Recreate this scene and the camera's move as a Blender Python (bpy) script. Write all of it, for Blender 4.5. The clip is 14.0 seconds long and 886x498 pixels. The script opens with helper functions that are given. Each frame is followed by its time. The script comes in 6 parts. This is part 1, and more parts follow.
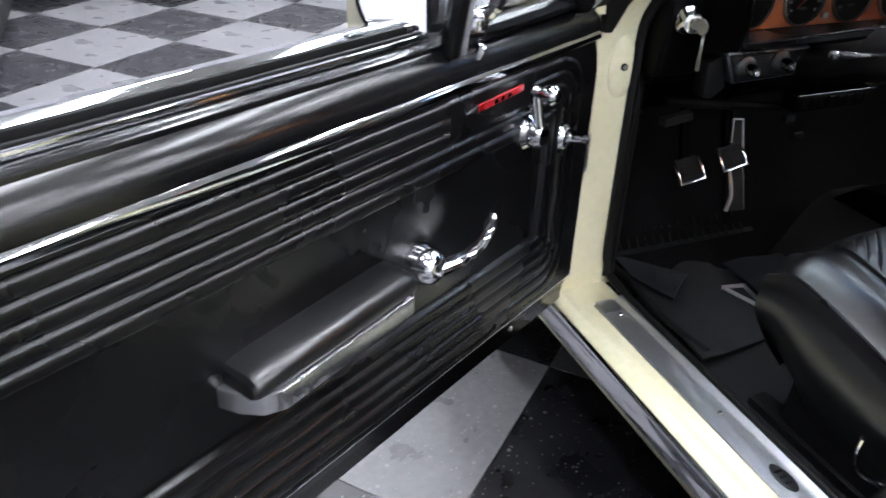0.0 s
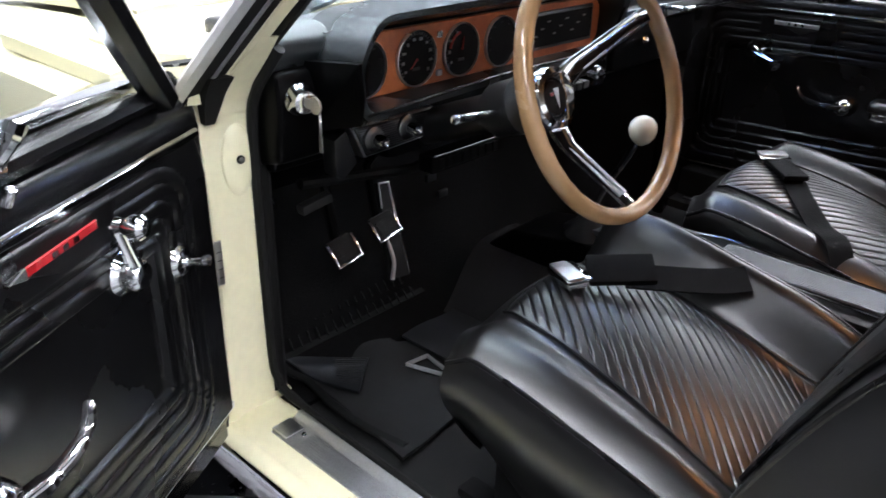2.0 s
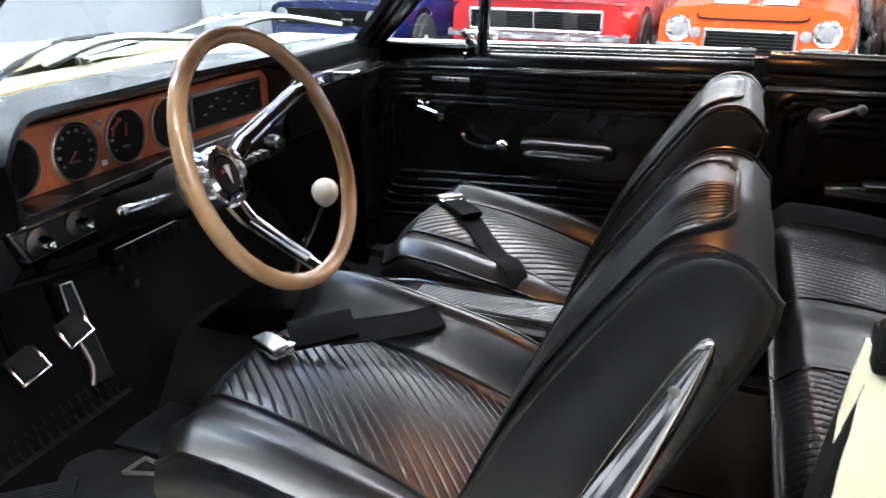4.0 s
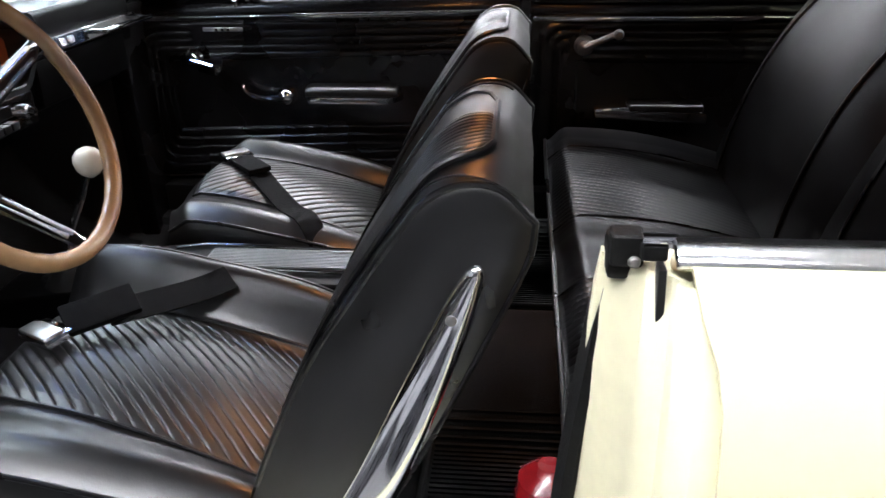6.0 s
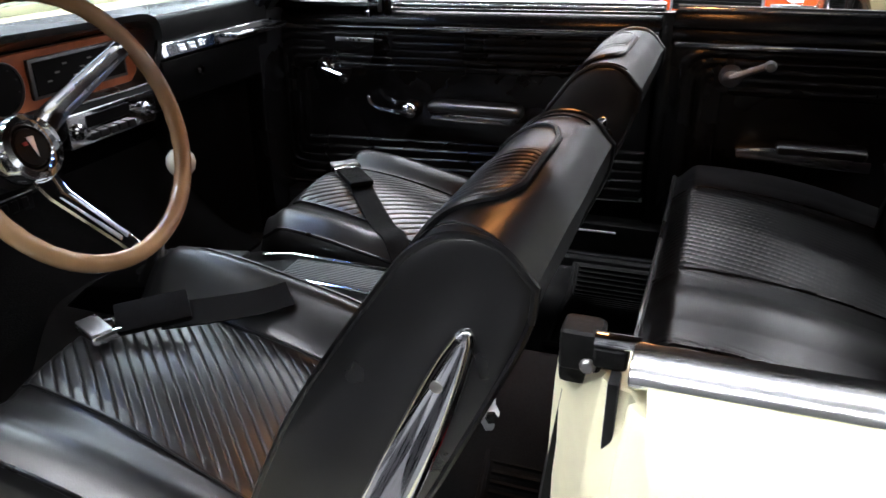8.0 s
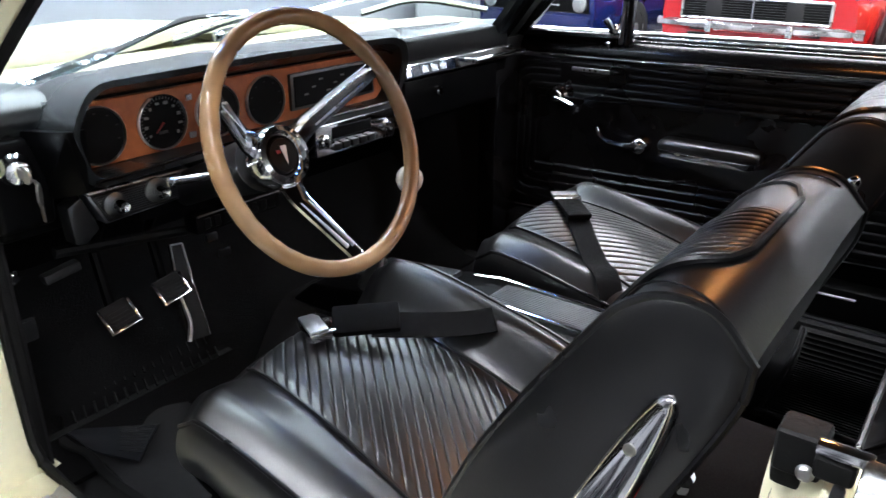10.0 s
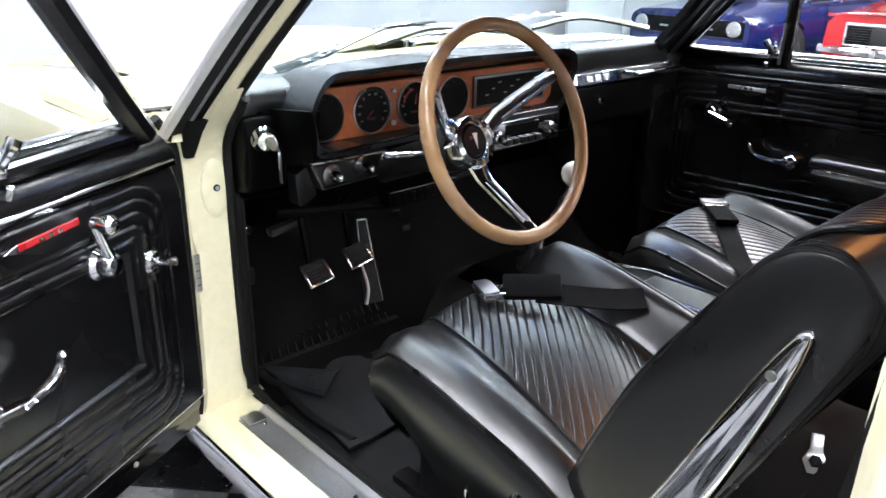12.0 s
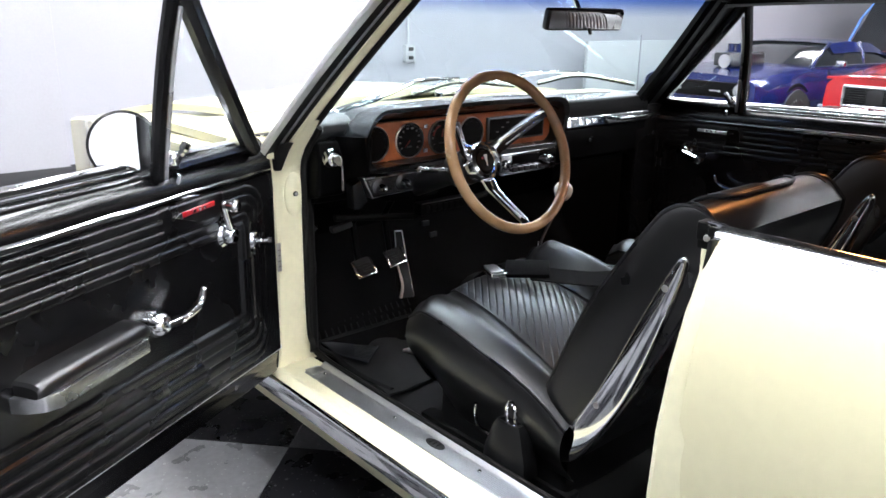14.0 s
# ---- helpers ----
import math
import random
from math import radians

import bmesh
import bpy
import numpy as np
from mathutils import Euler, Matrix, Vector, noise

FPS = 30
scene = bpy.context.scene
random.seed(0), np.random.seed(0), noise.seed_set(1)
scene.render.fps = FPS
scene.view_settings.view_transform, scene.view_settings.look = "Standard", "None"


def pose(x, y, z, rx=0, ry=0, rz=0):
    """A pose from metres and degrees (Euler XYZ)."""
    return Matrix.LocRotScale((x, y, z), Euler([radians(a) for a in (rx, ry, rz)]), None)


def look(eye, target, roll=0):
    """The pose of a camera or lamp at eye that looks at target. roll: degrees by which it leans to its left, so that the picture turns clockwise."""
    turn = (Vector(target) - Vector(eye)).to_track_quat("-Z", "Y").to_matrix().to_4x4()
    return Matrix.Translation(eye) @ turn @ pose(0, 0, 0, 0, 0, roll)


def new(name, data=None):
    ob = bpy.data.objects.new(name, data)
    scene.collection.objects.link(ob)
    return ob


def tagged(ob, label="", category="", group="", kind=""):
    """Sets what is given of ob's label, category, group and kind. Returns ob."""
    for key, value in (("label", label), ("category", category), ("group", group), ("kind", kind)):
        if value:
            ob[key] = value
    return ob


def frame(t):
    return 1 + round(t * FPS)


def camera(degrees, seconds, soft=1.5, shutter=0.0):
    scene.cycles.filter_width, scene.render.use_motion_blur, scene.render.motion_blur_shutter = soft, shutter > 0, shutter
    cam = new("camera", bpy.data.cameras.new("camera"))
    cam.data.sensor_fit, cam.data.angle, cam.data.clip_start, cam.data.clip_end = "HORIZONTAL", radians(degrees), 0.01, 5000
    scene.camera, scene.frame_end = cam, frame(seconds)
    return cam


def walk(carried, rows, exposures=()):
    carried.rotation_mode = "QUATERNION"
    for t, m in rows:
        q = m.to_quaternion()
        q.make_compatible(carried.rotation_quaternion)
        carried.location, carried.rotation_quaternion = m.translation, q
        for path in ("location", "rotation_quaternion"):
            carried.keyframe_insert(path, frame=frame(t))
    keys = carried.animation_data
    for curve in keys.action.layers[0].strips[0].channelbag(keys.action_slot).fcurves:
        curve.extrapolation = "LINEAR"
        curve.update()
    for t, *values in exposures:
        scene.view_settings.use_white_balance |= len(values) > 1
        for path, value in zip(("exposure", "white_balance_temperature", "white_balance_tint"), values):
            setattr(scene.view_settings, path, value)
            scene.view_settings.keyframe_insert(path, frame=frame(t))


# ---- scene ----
cam = camera(59.8, 14.0, shutter=0.3)
PATH = [
    (0, (-1.4509, -0.7382, 1.1706), (-0.7871, 0.8531, 0.1572), 2.08),
    (0.5, (-1.3814, -0.6844, 1.1675), (-0.5518, 0.8324, 0.162), 1.92),
    (1, (-1.3277, -0.6454, 1.167), (-0.329, 0.7787, 0.1799), 1.84),
    (1.5, (-1.2899, -0.618, 1.1691), (-0.0938, 0.6805, 0.2293), 1.66),
    (2, (-1.2704, -0.5896, 1.1669), (0.0653, 0.6089, 0.284), 1.51),
    (2.5, (-1.2642, -0.5923, 1.1697), (0.1976, 0.4919, 0.3405), 1.20),
    (3, (-1.2595, -0.6161, 1.1763), (0.3208, 0.3459, 0.4167), 0.60),
    (3.5, (-1.2541, -0.6257, 1.1785), (0.4265, 0.1768, 0.4493), 0.25),
    (4, (-1.257, -0.6461, 1.1874), (0.4871, 0.0012, 0.4532), 0.11),
    (4.2, (-1.2568, -0.6507, 1.1863), (0.5086, -0.0651, 0.4512), -0.22),
    (6.3, (-1.2239, -0.7169, 1.1783), (0.5709, -0.54, 0.3137), -1.03),
    (6.5, (-1.2107, -0.737, 1.1776), (0.5803, -0.5336, 0.311), -1.02),
    (7, (-1.1703, -0.7932, 1.1796), (0.606, -0.4975, 0.3093), -1.12),
    (7.2, (-1.1405, -0.8041, 1.1677), (0.6273, -0.4442, 0.3045), -0.92),
    (9.3, (-1.0856, -0.8321, 1.1819), (0.4944, 0.1194, 0.4085), -0.34),
    (9.5, (-1.0824, -0.825, 1.1846), (0.4708, 0.169, 0.4103), -0.19),
    (10, (-1.0916, -0.8194, 1.1833), (0.3887, 0.2845, 0.4152), 0.03),
    (10.5, (-1.1061, -0.817, 1.1833), (0.2985, 0.3805, 0.4132), 0.29),
    (11, (-1.1403, -0.821, 1.183), (0.1994, 0.4489, 0.4133), 0.51),
    (11.5, (-1.2012, -0.8426, 1.1832), (0.084, 0.4865, 0.4203), 0.74),
    (12, (-1.2913, -0.8974, 1.1864), (-0.0136, 0.4592, 0.4602), 0.90),
    (12.5, (-1.3958, -0.9901, 1.1908), (-0.1226, 0.3987, 0.5198), 0.85),
    (13, (-1.4759, -1.0952, 1.1959), (-0.2106, 0.3147, 0.5547), 0.91),
    (13.5, (-1.5471, -1.1834, 1.1975), (-0.282, 0.2336, 0.5718), 0.85),
    (14, (-1.6127, -1.2677, 1.2009), (-0.351, 0.1722, 0.6222), 0.82),
]
EXPOSURES = [(0.0, -0.18, 6250, 13), (0.5, -0.10, 6250, 13), (1.0, 0.0, 6300, 13), (1.5, 0.1, 6350, 12.5), (2.5, 0.2, 6350, 12.5), (3.0, 0.3, 6350, 12), (3.5, 0.40, 6400, 11), (4.0, 0.50, 6400, 11), (6.5, 0.18, 6500, 12.5), (7.0, -0.05, 6500, 12.5), (9.5, 0.0, 6400, 11), (10.0, 0.26, 6350, 11), (11.0, 0.42, 6300, 11.5), (12.0, 0.54, 6400, 11), (13.0, 0.42, 6400, 11), (14.0, 0.18, 6450, 11.5)]
walk(cam, [(t, look(eye, target, roll)) for t, eye, target, roll in PATH], EXPOSURES)

# ---- world and light ----
world = bpy.data.worlds.new("world")
world.use_nodes = True
scene.world = world
world.node_tree.nodes["Background"].inputs[0].default_value = (0.8, 0.9, 1.0, 1)
world.node_tree.nodes["Background"].inputs[1].default_value = 0.05


# ---- materials ----
def mat(name, color, rough=0.5, metal=0.0, var=0.12, grain=60.0, bump=0.0, bump_scale=400.0, coat=0.0, blotch=4.0, rough_var=0.08, rand=0.0, spec=0.5, speck=0.0):
    """A principled material with colour variation at two scales, uneven gloss and fine relief."""
    m = bpy.data.materials.new(name)
    m.use_nodes = True
    nt = m.node_tree
    b = nt.nodes["Principled BSDF"]
    tc = nt.nodes.new("ShaderNodeTexCoord")
    src = tc.outputs["Object"]
    n1, n2 = nt.nodes.new("ShaderNodeTexNoise"), nt.nodes.new("ShaderNodeTexNoise")
    for n, sc in ((n1, grain), (n2, blotch)):
        n.inputs["Scale"].default_value = sc
        n.inputs["Detail"].default_value = 5
        nt.links.new(src, n.inputs["Vector"])
    add = nt.nodes.new("ShaderNodeMath")
    add.operation = "ADD"
    nt.links.new(n1.outputs[0], add.inputs[0])
    nt.links.new(n2.outputs[0], add.inputs[1])
    ramp = nt.nodes.new("ShaderNodeMapRange")
    ramp.inputs["From Min"].default_value, ramp.inputs["From Max"].default_value = 0.6, 1.4
    ramp.inputs["To Min"].default_value, ramp.inputs["To Max"].default_value = 1 - var, 1 + var
    nt.links.new(add.outputs[0], ramp.inputs[0])
    last = ramp.outputs[0]
    if rand:
        info = nt.nodes.new("ShaderNodeObjectInfo")
        mr = nt.nodes.new("ShaderNodeMapRange")
        mr.inputs["To Min"].default_value, mr.inputs["To Max"].default_value = 1 - rand, 1 + rand
        nt.links.new(info.outputs["Random"], mr.inputs[0])
        mu = nt.nodes.new("ShaderNodeMath")
        mu.operation = "MULTIPLY"
        nt.links.new(last, mu.inputs[0])
        nt.links.new(mr.outputs[0], mu.inputs[1])
        last = mu.outputs[0]
    vm = nt.nodes.new("ShaderNodeVectorMath")
    vm.operation = "SCALE"
    vm.inputs[0].default_value = color
    nt.links.new(last, vm.inputs["Scale"])
    tone = vm.outputs[0]
    if speck:
        # scattered pale chips of two sizes
        for scale, size in ((34.0, 0.16), (85.0, 0.20)):
            vo = nt.nodes.new("ShaderNodeTexVoronoi")
            vo.inputs["Scale"].default_value = scale
            nt.links.new(src, vo.inputs["Vector"])
            lt = nt.nodes.new("ShaderNodeMath")
            lt.operation = "LESS_THAN"
            lt.inputs[1].default_value = size
            nt.links.new(vo.outputs["Distance"], lt.inputs[0])
            sep = nt.nodes.new("ShaderNodeSeparateColor")
            nt.links.new(vo.outputs["Color"], sep.inputs[0])
            gt = nt.nodes.new("ShaderNodeMath")
            gt.operation = "GREATER_THAN"
            gt.inputs[1].default_value = 0.62
            nt.links.new(sep.outputs[0], gt.inputs[0])
            mu = nt.nodes.new("ShaderNodeMath")
            mu.operation = "MULTIPLY"
            nt.links.new(lt.outputs[0], mu.inputs[0])
            nt.links.new(gt.outputs[0], mu.inputs[1])
            mx = nt.nodes.new("ShaderNodeMix")
            mx.data_type = "RGBA"
            nt.links.new(mu.outputs[0], mx.inputs["Factor"])
            nt.links.new(tone, mx.inputs["A"])
            mx.inputs["B"].default_value = (speck, speck, speck, 1)
            tone = mx.outputs["Result"]
    nt.links.new(tone, b.inputs["Base Color"])
    rr = nt.nodes.new("ShaderNodeMapRange")
    rr.inputs["From Min"].default_value, rr.inputs["From Max"].default_value = 0.3, 0.7
    rr.inputs["To Min"].default_value, rr.inputs["To Max"].default_value = max(0.0, rough - rough_var), min(1.0, rough + rough_var)
    nt.links.new(n2.outputs[0], rr.inputs[0])
    nt.links.new(rr.outputs[0], b.inputs["Roughness"])
    b.inputs["Metallic"].default_value = metal
    b.inputs["Coat Weight"].default_value = coat
    b.inputs["Coat Roughness"].default_value = 0.05
    b.inputs["Specular IOR Level"].default_value = spec
    if bump:
        n3 = nt.nodes.new("ShaderNodeTexNoise")
        n3.inputs["Scale"].default_value = bump_scale
        n3.inputs["Detail"].default_value = 3
        nt.links.new(src, n3.inputs["Vector"])
        bp = nt.nodes.new("ShaderNodeBump")
        bp.inputs["Strength"].default_value = bump
        bp.inputs["Distance"].default_value = 0.002
        nt.links.new(n3.outputs[0], bp.inputs["Height"])
        nt.links.new(bp.outputs[0], b.inputs["Normal"])
    return m


def glass(name, color, rough=0.0, gloss=0.04, band=None):
    """A thin clear pane: mostly see-through, with a weak mirror gloss."""
    m = bpy.data.materials.new(name)
    m.use_nodes = True
    nt = m.node_tree
    nt.nodes.remove(nt.nodes["Principled BSDF"])
    tr, gl, mix, lw = (nt.nodes.new("ShaderNode" + k) for k in ("BsdfTransparent", "BsdfGlossy", "MixShader", "LayerWeight"))
    pw = nt.nodes.new("ShaderNodeMath")
    pw.operation = "POWER"
    pw.inputs[1].default_value = 4.0
    sc = nt.nodes.new("ShaderNodeMath")
    sc.operation = "MULTIPLY_ADD"
    sc.inputs[1].default_value, sc.inputs[2].default_value = 0.55, gloss
    tr.inputs[0].default_value = (*color, 1)
    if band:
        # the glass is tinted deeper towards its upper edge
        tc, sep, mr, mx = (nt.nodes.new("ShaderNode" + k) for k in ("TexCoord", "SeparateXYZ", "MapRange", "Mix"))
        mx.data_type = "RGBA"
        nt.links.new(tc.outputs["Object"], sep.inputs[0])
        nt.links.new(sep.outputs["Z"], mr.inputs[0])
        mr.inputs["From Min"].default_value, mr.inputs["From Max"].default_value = band[1], band[2]
        nt.links.new(mr.outputs[0], mx.inputs["Factor"])
        mx.inputs["A"].default_value, mx.inputs["B"].default_value = (*color, 1), (*band[0], 1)
        nt.links.new(mx.outputs["Result"], tr.inputs[0])
    gl.inputs["Roughness"].default_value = rough
    lw.inputs[0].default_value = 0.5
    nt.links.new(lw.outputs["Facing"], pw.inputs[0])
    nt.links.new(pw.outputs[0], sc.inputs[0])
    nt.links.new(sc.outputs[0], mix.inputs[0])
    nt.links.new(tr.outputs[0], mix.inputs[1])
    nt.links.new(gl.outputs[0], mix.inputs[2])
    nt.links.new(mix.outputs[0], nt.nodes["Material Output"].inputs[0])
    return m


def glow(name, color, strength):
    m = bpy.data.materials.new(name)
    m.use_nodes = True
    b = m.node_tree.nodes["Principled BSDF"]
    b.inputs["Base Color"].default_value = (*color, 1)
    b.inputs["Emission Color"].default_value = (*color, 1)
    b.inputs["Emission Strength"].default_value = strength
    return m


VINYL = mat("black_vinyl", (0.0034, 0.0034, 0.0038), 0.32, bump=0.08, bump_scale=350, var=0.25, spec=0.78, rough_var=0.06)
# same vinyl as VINYL, specular raised to brighten the inserts' highlights
PLEAT_VINYL = mat("pleated_vinyl_boosted_highlights", (0.0036, 0.0036, 0.004), 0.33, bump=0.10, bump_scale=350, var=0.25, spec=1.0, rough_var=0.06)
VINYL_SOFT = mat("black_grained_vinyl", (0.003, 0.003, 0.0033), 0.34, bump=0.15, bump_scale=600, var=0.25, spec=0.22)
REAR_VINYL = mat("dull_black_vinyl", (0.0018, 0.0018, 0.0021), 0.40, bump=0.2, bump_scale=500, var=0.25, spec=0.09)
BENCH_VINYL = mat("bench_black_vinyl", (0.0020, 0.0020, 0.0024), 0.34, bump=0.05, bump_scale=300, var=0.25, spec=0.32, rough_var=0.05)
PIPING = mat("black_vinyl_piping", (0.004, 0.004, 0.0045), 0.3, var=0.2)
TRIM = mat("black_door_vinyl", (0.0028, 0.0028, 0.0032), 0.27, bump=0.10, bump_scale=600, var=0.25, spec=0.45)
BLACK_PAINT = mat("black_gloss_paint", (0.0028, 0.0028, 0.0032), 0.22, var=0.2, coat=0.0, rough_var=0.05, spec=0.45)
DASH_BLACK = mat("satin_black_dash_paint", (0.0016, 0.0016, 0.0018), 0.36, bump=0.06, bump_scale=900, var=0.2, spec=0.07)
PAD = mat("dark_dash_pad_vinyl", (0.0065, 0.0085, 0.0095), 0.27, bump=0.18, bump_scale=600, var=0.25, spec=0.8)
RUBBER = mat("black_rubber", (0.004, 0.004, 0.004), 0.6, bump=0.3, bump_scale=300, var=0.3, spec=0.2)
PLASTIC = mat("black_plastic", (0.0045, 0.0045, 0.005), 0.38, var=0.2, bump=0.15)
CARPET = mat("black_loop_carpet", (0.020, 0.020, 0.0205), 0.95, bump=1.0, bump_scale=700, var=0.5, grain=500, spec=0.1)
MAT_RUBBER = mat("worn_black_mat_rubber", (0.011, 0.011, 0.0115), 0.6, bump=0.5, bump_scale=400, var=0.4, spec=0.3)
WEBBING = mat("black_belt_webbing", (0.0022, 0.0022, 0.0025), 0.6, bump=0.5, bump_scale=1200, var=0.2, spec=0.06)
# darker copy of the carpet: the footwell's shade is put into this colour
TOE_SHADED = mat("toe_board_darkened_for_shade", (0.0035, 0.0035, 0.0037), 0.9, bump=0.6, bump_scale=300, var=0.4, spec=0.05)
CHROME = mat("chrome", (0.75, 0.76, 0.78), 0.08, 1.0, var=0.05, rough_var=0.05)
CHROME_DULL = mat("brushed_aluminium", (0.58, 0.59, 0.61), 0.3, 1.0, var=0.12, grain=300, rough_var=0.1, bump=0.2, bump_scale=500)
# chrome with darkened colour, so the rear crank looks less lit
REAR_CHROME = mat("dimmed_chrome", (0.22, 0.225, 0.235), 0.5, 1.0, var=0.12, rough_var=0.08)
RIBBED = mat("dark_ribbed_metal", (0.12, 0.123, 0.128), 0.34, 1.0, var=0.2, grain=300, rough_var=0.1)
SILL_METAL = mat("bright_sill_aluminium", (0.50, 0.51, 0.53), 0.42, 1.0, var=0.12, grain=300, rough_var=0.1)
SATIN = mat("satin_bright_metal", (0.80, 0.80, 0.82), 0.48, 1.0, var=0.05, rough_var=0.06)
MOULDING = mat("polished_belt_moulding", (0.78, 0.79, 0.81), 0.15, 1.0, var=0.05, rough_var=0.06)
MAT_BLUE = mat("blue_grey_rubber", (0.009, 0.010, 0.0125), 0.42, var=0.2, bump=0.2)
CAR_GLASS = mat("dark_car_glass", (0.012, 0.014, 0.016), 0.06, var=0.1, rough_var=0.03, spec=0.6)
STRIP_BLUE = mat("blue_black_enamel", (0.008, 0.014, 0.030), 0.2, var=0.1)
STEEL = mat("zinc_steel", (0.45, 0.44, 0.42), 0.35, 1.0, var=0.2)
CREAM = mat("cream_car_paint", (0.715, 0.675, 0.45), 0.22, var=0.03, coat=0.4, rough_var=0.05, blotch=2)
CREAM_JAMB = mat("cream_jamb_paint", (0.75, 0.715, 0.495), 0.36, var=0.07, bump=0.15, bump_scale=60, blotch=9)
WOOD_RIM = mat("tan_wood_rim", (0.30, 0.18, 0.085), 0.22, var=0.18, grain=25, coat=0.5, blotch=12)
WOOD_DASH = mat("reddish_walnut_veneer", (0.36, 0.105, 0.034), 0.4, var=0.25, grain=90, blotch=14, coat=0.15)
IVORY = mat("ivory_plastic", (0.68, 0.65, 0.54), 0.25, var=0.04)
FACE = mat("gauge_black", (0.0018, 0.0018, 0.002), 0.4, var=0.1, spec=0.12)
MARK = mat("gauge_white_marks", (0.16, 0.16, 0.155), 0.5, var=0.05)
DIM_MARK = mat("faint_gauge_marks", (0.02, 0.02, 0.02), 0.5, var=0.05)
NEEDLE = mat("gauge_red", (0.28, 0.018, 0.012), 0.5, var=0.05)
RED = mat("red_enamel", (0.30, 0.010, 0.014), 0.25, var=0.1, coat=0.5)
RED_CAR = mat("red_car_paint", (0.30, 0.010, 0.013), 0.2, var=0.05, coat=0.8)
BLUE_CAR = mat("deep_blue_car_paint", (0.004, 0.009, 0.062), 0.18, var=0.08, coat=0.6)
ORANGE_CAR = mat("orange_car_paint", (0.56, 0.066, 0.010), 0.22, var=0.05, coat=0.7)
BEIGE_CAR = mat("dark_beige_car_paint", (0.20, 0.165, 0.085), 0.25, var=0.05, coat=0.5)
LIGHT_BLUE = mat("light_blue_car_paint", (0.10, 0.22, 0.55), 0.25, var=0.05, coat=0.6)
WHITE_PAINT = mat("white_stripe_paint", (0.8, 0.8, 0.8), 0.3, var=0.04)
TYRE = mat("tyre_rubber", (0.015, 0.015, 0.015), 0.75, var=0.2)
WALL = mat("white_wall_paint", (0.295, 0.292, 0.315), 0.7, var=0.03, bump=0.25, bump_scale=90, blotch=1.2)
WALL_PANEL = mat("off_white_panel_paint", (0.295, 0.292, 0.31), 0.7, var=0.04, bump=0.25, bump_scale=90, blotch=1.5)
WALL_GREY = mat("pale_grey_wall_paint", (0.36, 0.363, 0.37), 0.7, var=0.06, bump=0.25, bump_scale=90, blotch=1.2)
WALL_DARK = mat("unseen_wall_darkened", (0.10, 0.10, 0.105), 0.8, var=0.06, bump=0.2, bump_scale=90)
WALL_BRIGHT = mat("unseen_reflector_white", (0.80, 0.80, 0.81), 0.7, var=0.03, bump=0.25, bump_scale=90, blotch=1.2)
BOARD = mat("grey_board", (0.33, 0.335, 0.34), 0.6, var=0.08, bump=0.2, bump_scale=60, blotch=1.5)
BASEBOARD = mat("black_cove_base", (0.018, 0.018, 0.02), 0.5, var=0.2)
CEILING = mat("dark_ceiling", (0.30, 0.30, 0.31), 0.85, var=0.08)
TILE_LIGHT = mat("grey_speckled_vinyl_tile", (0.17, 0.17, 0.175), 0.32, var=0.20, grain=55, blotch=9, rand=0.06, speck=0.24)
TILE_DARK = mat("black_speckled_vinyl_tile", (0.010, 0.010, 0.012), 0.3, var=0.4, grain=60, blotch=10, rand=0.15, speck=0.16)
GLASS = glass("clear_glass", (0.93, 0.96, 0.95))
TINTED = glass("windshield_glass", (0.68, 0.79, 0.82), band=((0.12, 0.24, 0.62), 1.205, 1.250))
MIRROR = mat("mirror_silver", (0.88, 0.89, 0.9), 0.02, 1.0, var=0.0, rough_var=0.0)
LAMP = glow("fluorescent_diffuser", (0.93, 0.96, 1.0), 54.0)
WARM = glow("warm_lamp_glass", (1.0, 0.40, 0.12), 60.0)
HEADLAMP = mat("headlamp_glass", (0.20, 0.205, 0.21), 0.12, var=0.3, grain=40)


# ---- building helpers ----
def part(name, bm, material, parent=None, label="", m=None, smooth=35):
    """Links a bmesh as one mesh object, under a thing or part."""
    if m is not None:
        bm.transform(m)
    bmesh.ops.recalc_face_normals(bm, faces=bm.faces[:])
    me = bpy.data.meshes.new(name)
    bm.to_mesh(me)
    bm.free()
    me.materials.append(material)
    if smooth:
        me.polygons.foreach_set("use_smooth", [True] * len(me.polygons))
        me.set_sharp_from_angle(angle=radians(smooth))
    ob = new(name, me)
    if parent is not None:
        ob.parent = parent
    if label:
        ob["label"] = label
    return ob


def thing(name, label, category, m=None, group="", kind=""):
    ob = new(name)
    ob.empty_display_size = 0.1
    if m is not None:
        ob.matrix_world = m
    return tagged(ob, label, category, group, kind)


def bevel(bm, w, seg=2, angle=30):
    if w > 0:
        edges = [e for e in bm.edges if len(e.link_faces) == 2 and e.calc_face_angle(0) > radians(angle)]
        bmesh.ops.bevel(bm, geom=edges, offset=w, segments=seg, affect="EDGES", profile=0.6, clamp_overlap=True)
    return bm


def box(a, b, w=0.0, seg=2):
    """A box from corner a to corner b, its edges rounded by w."""
    bm = bmesh.new()
    bmesh.ops.create_cube(bm, size=1)
    a, b = Vector(a), Vector(b)
    d = b - a
    bm.transform(Matrix.Translation((a + b) / 2) @ Matrix.Diagonal((abs(d.x), abs(d.y), abs(d.z), 1)))
    return bevel(bm, w, seg)


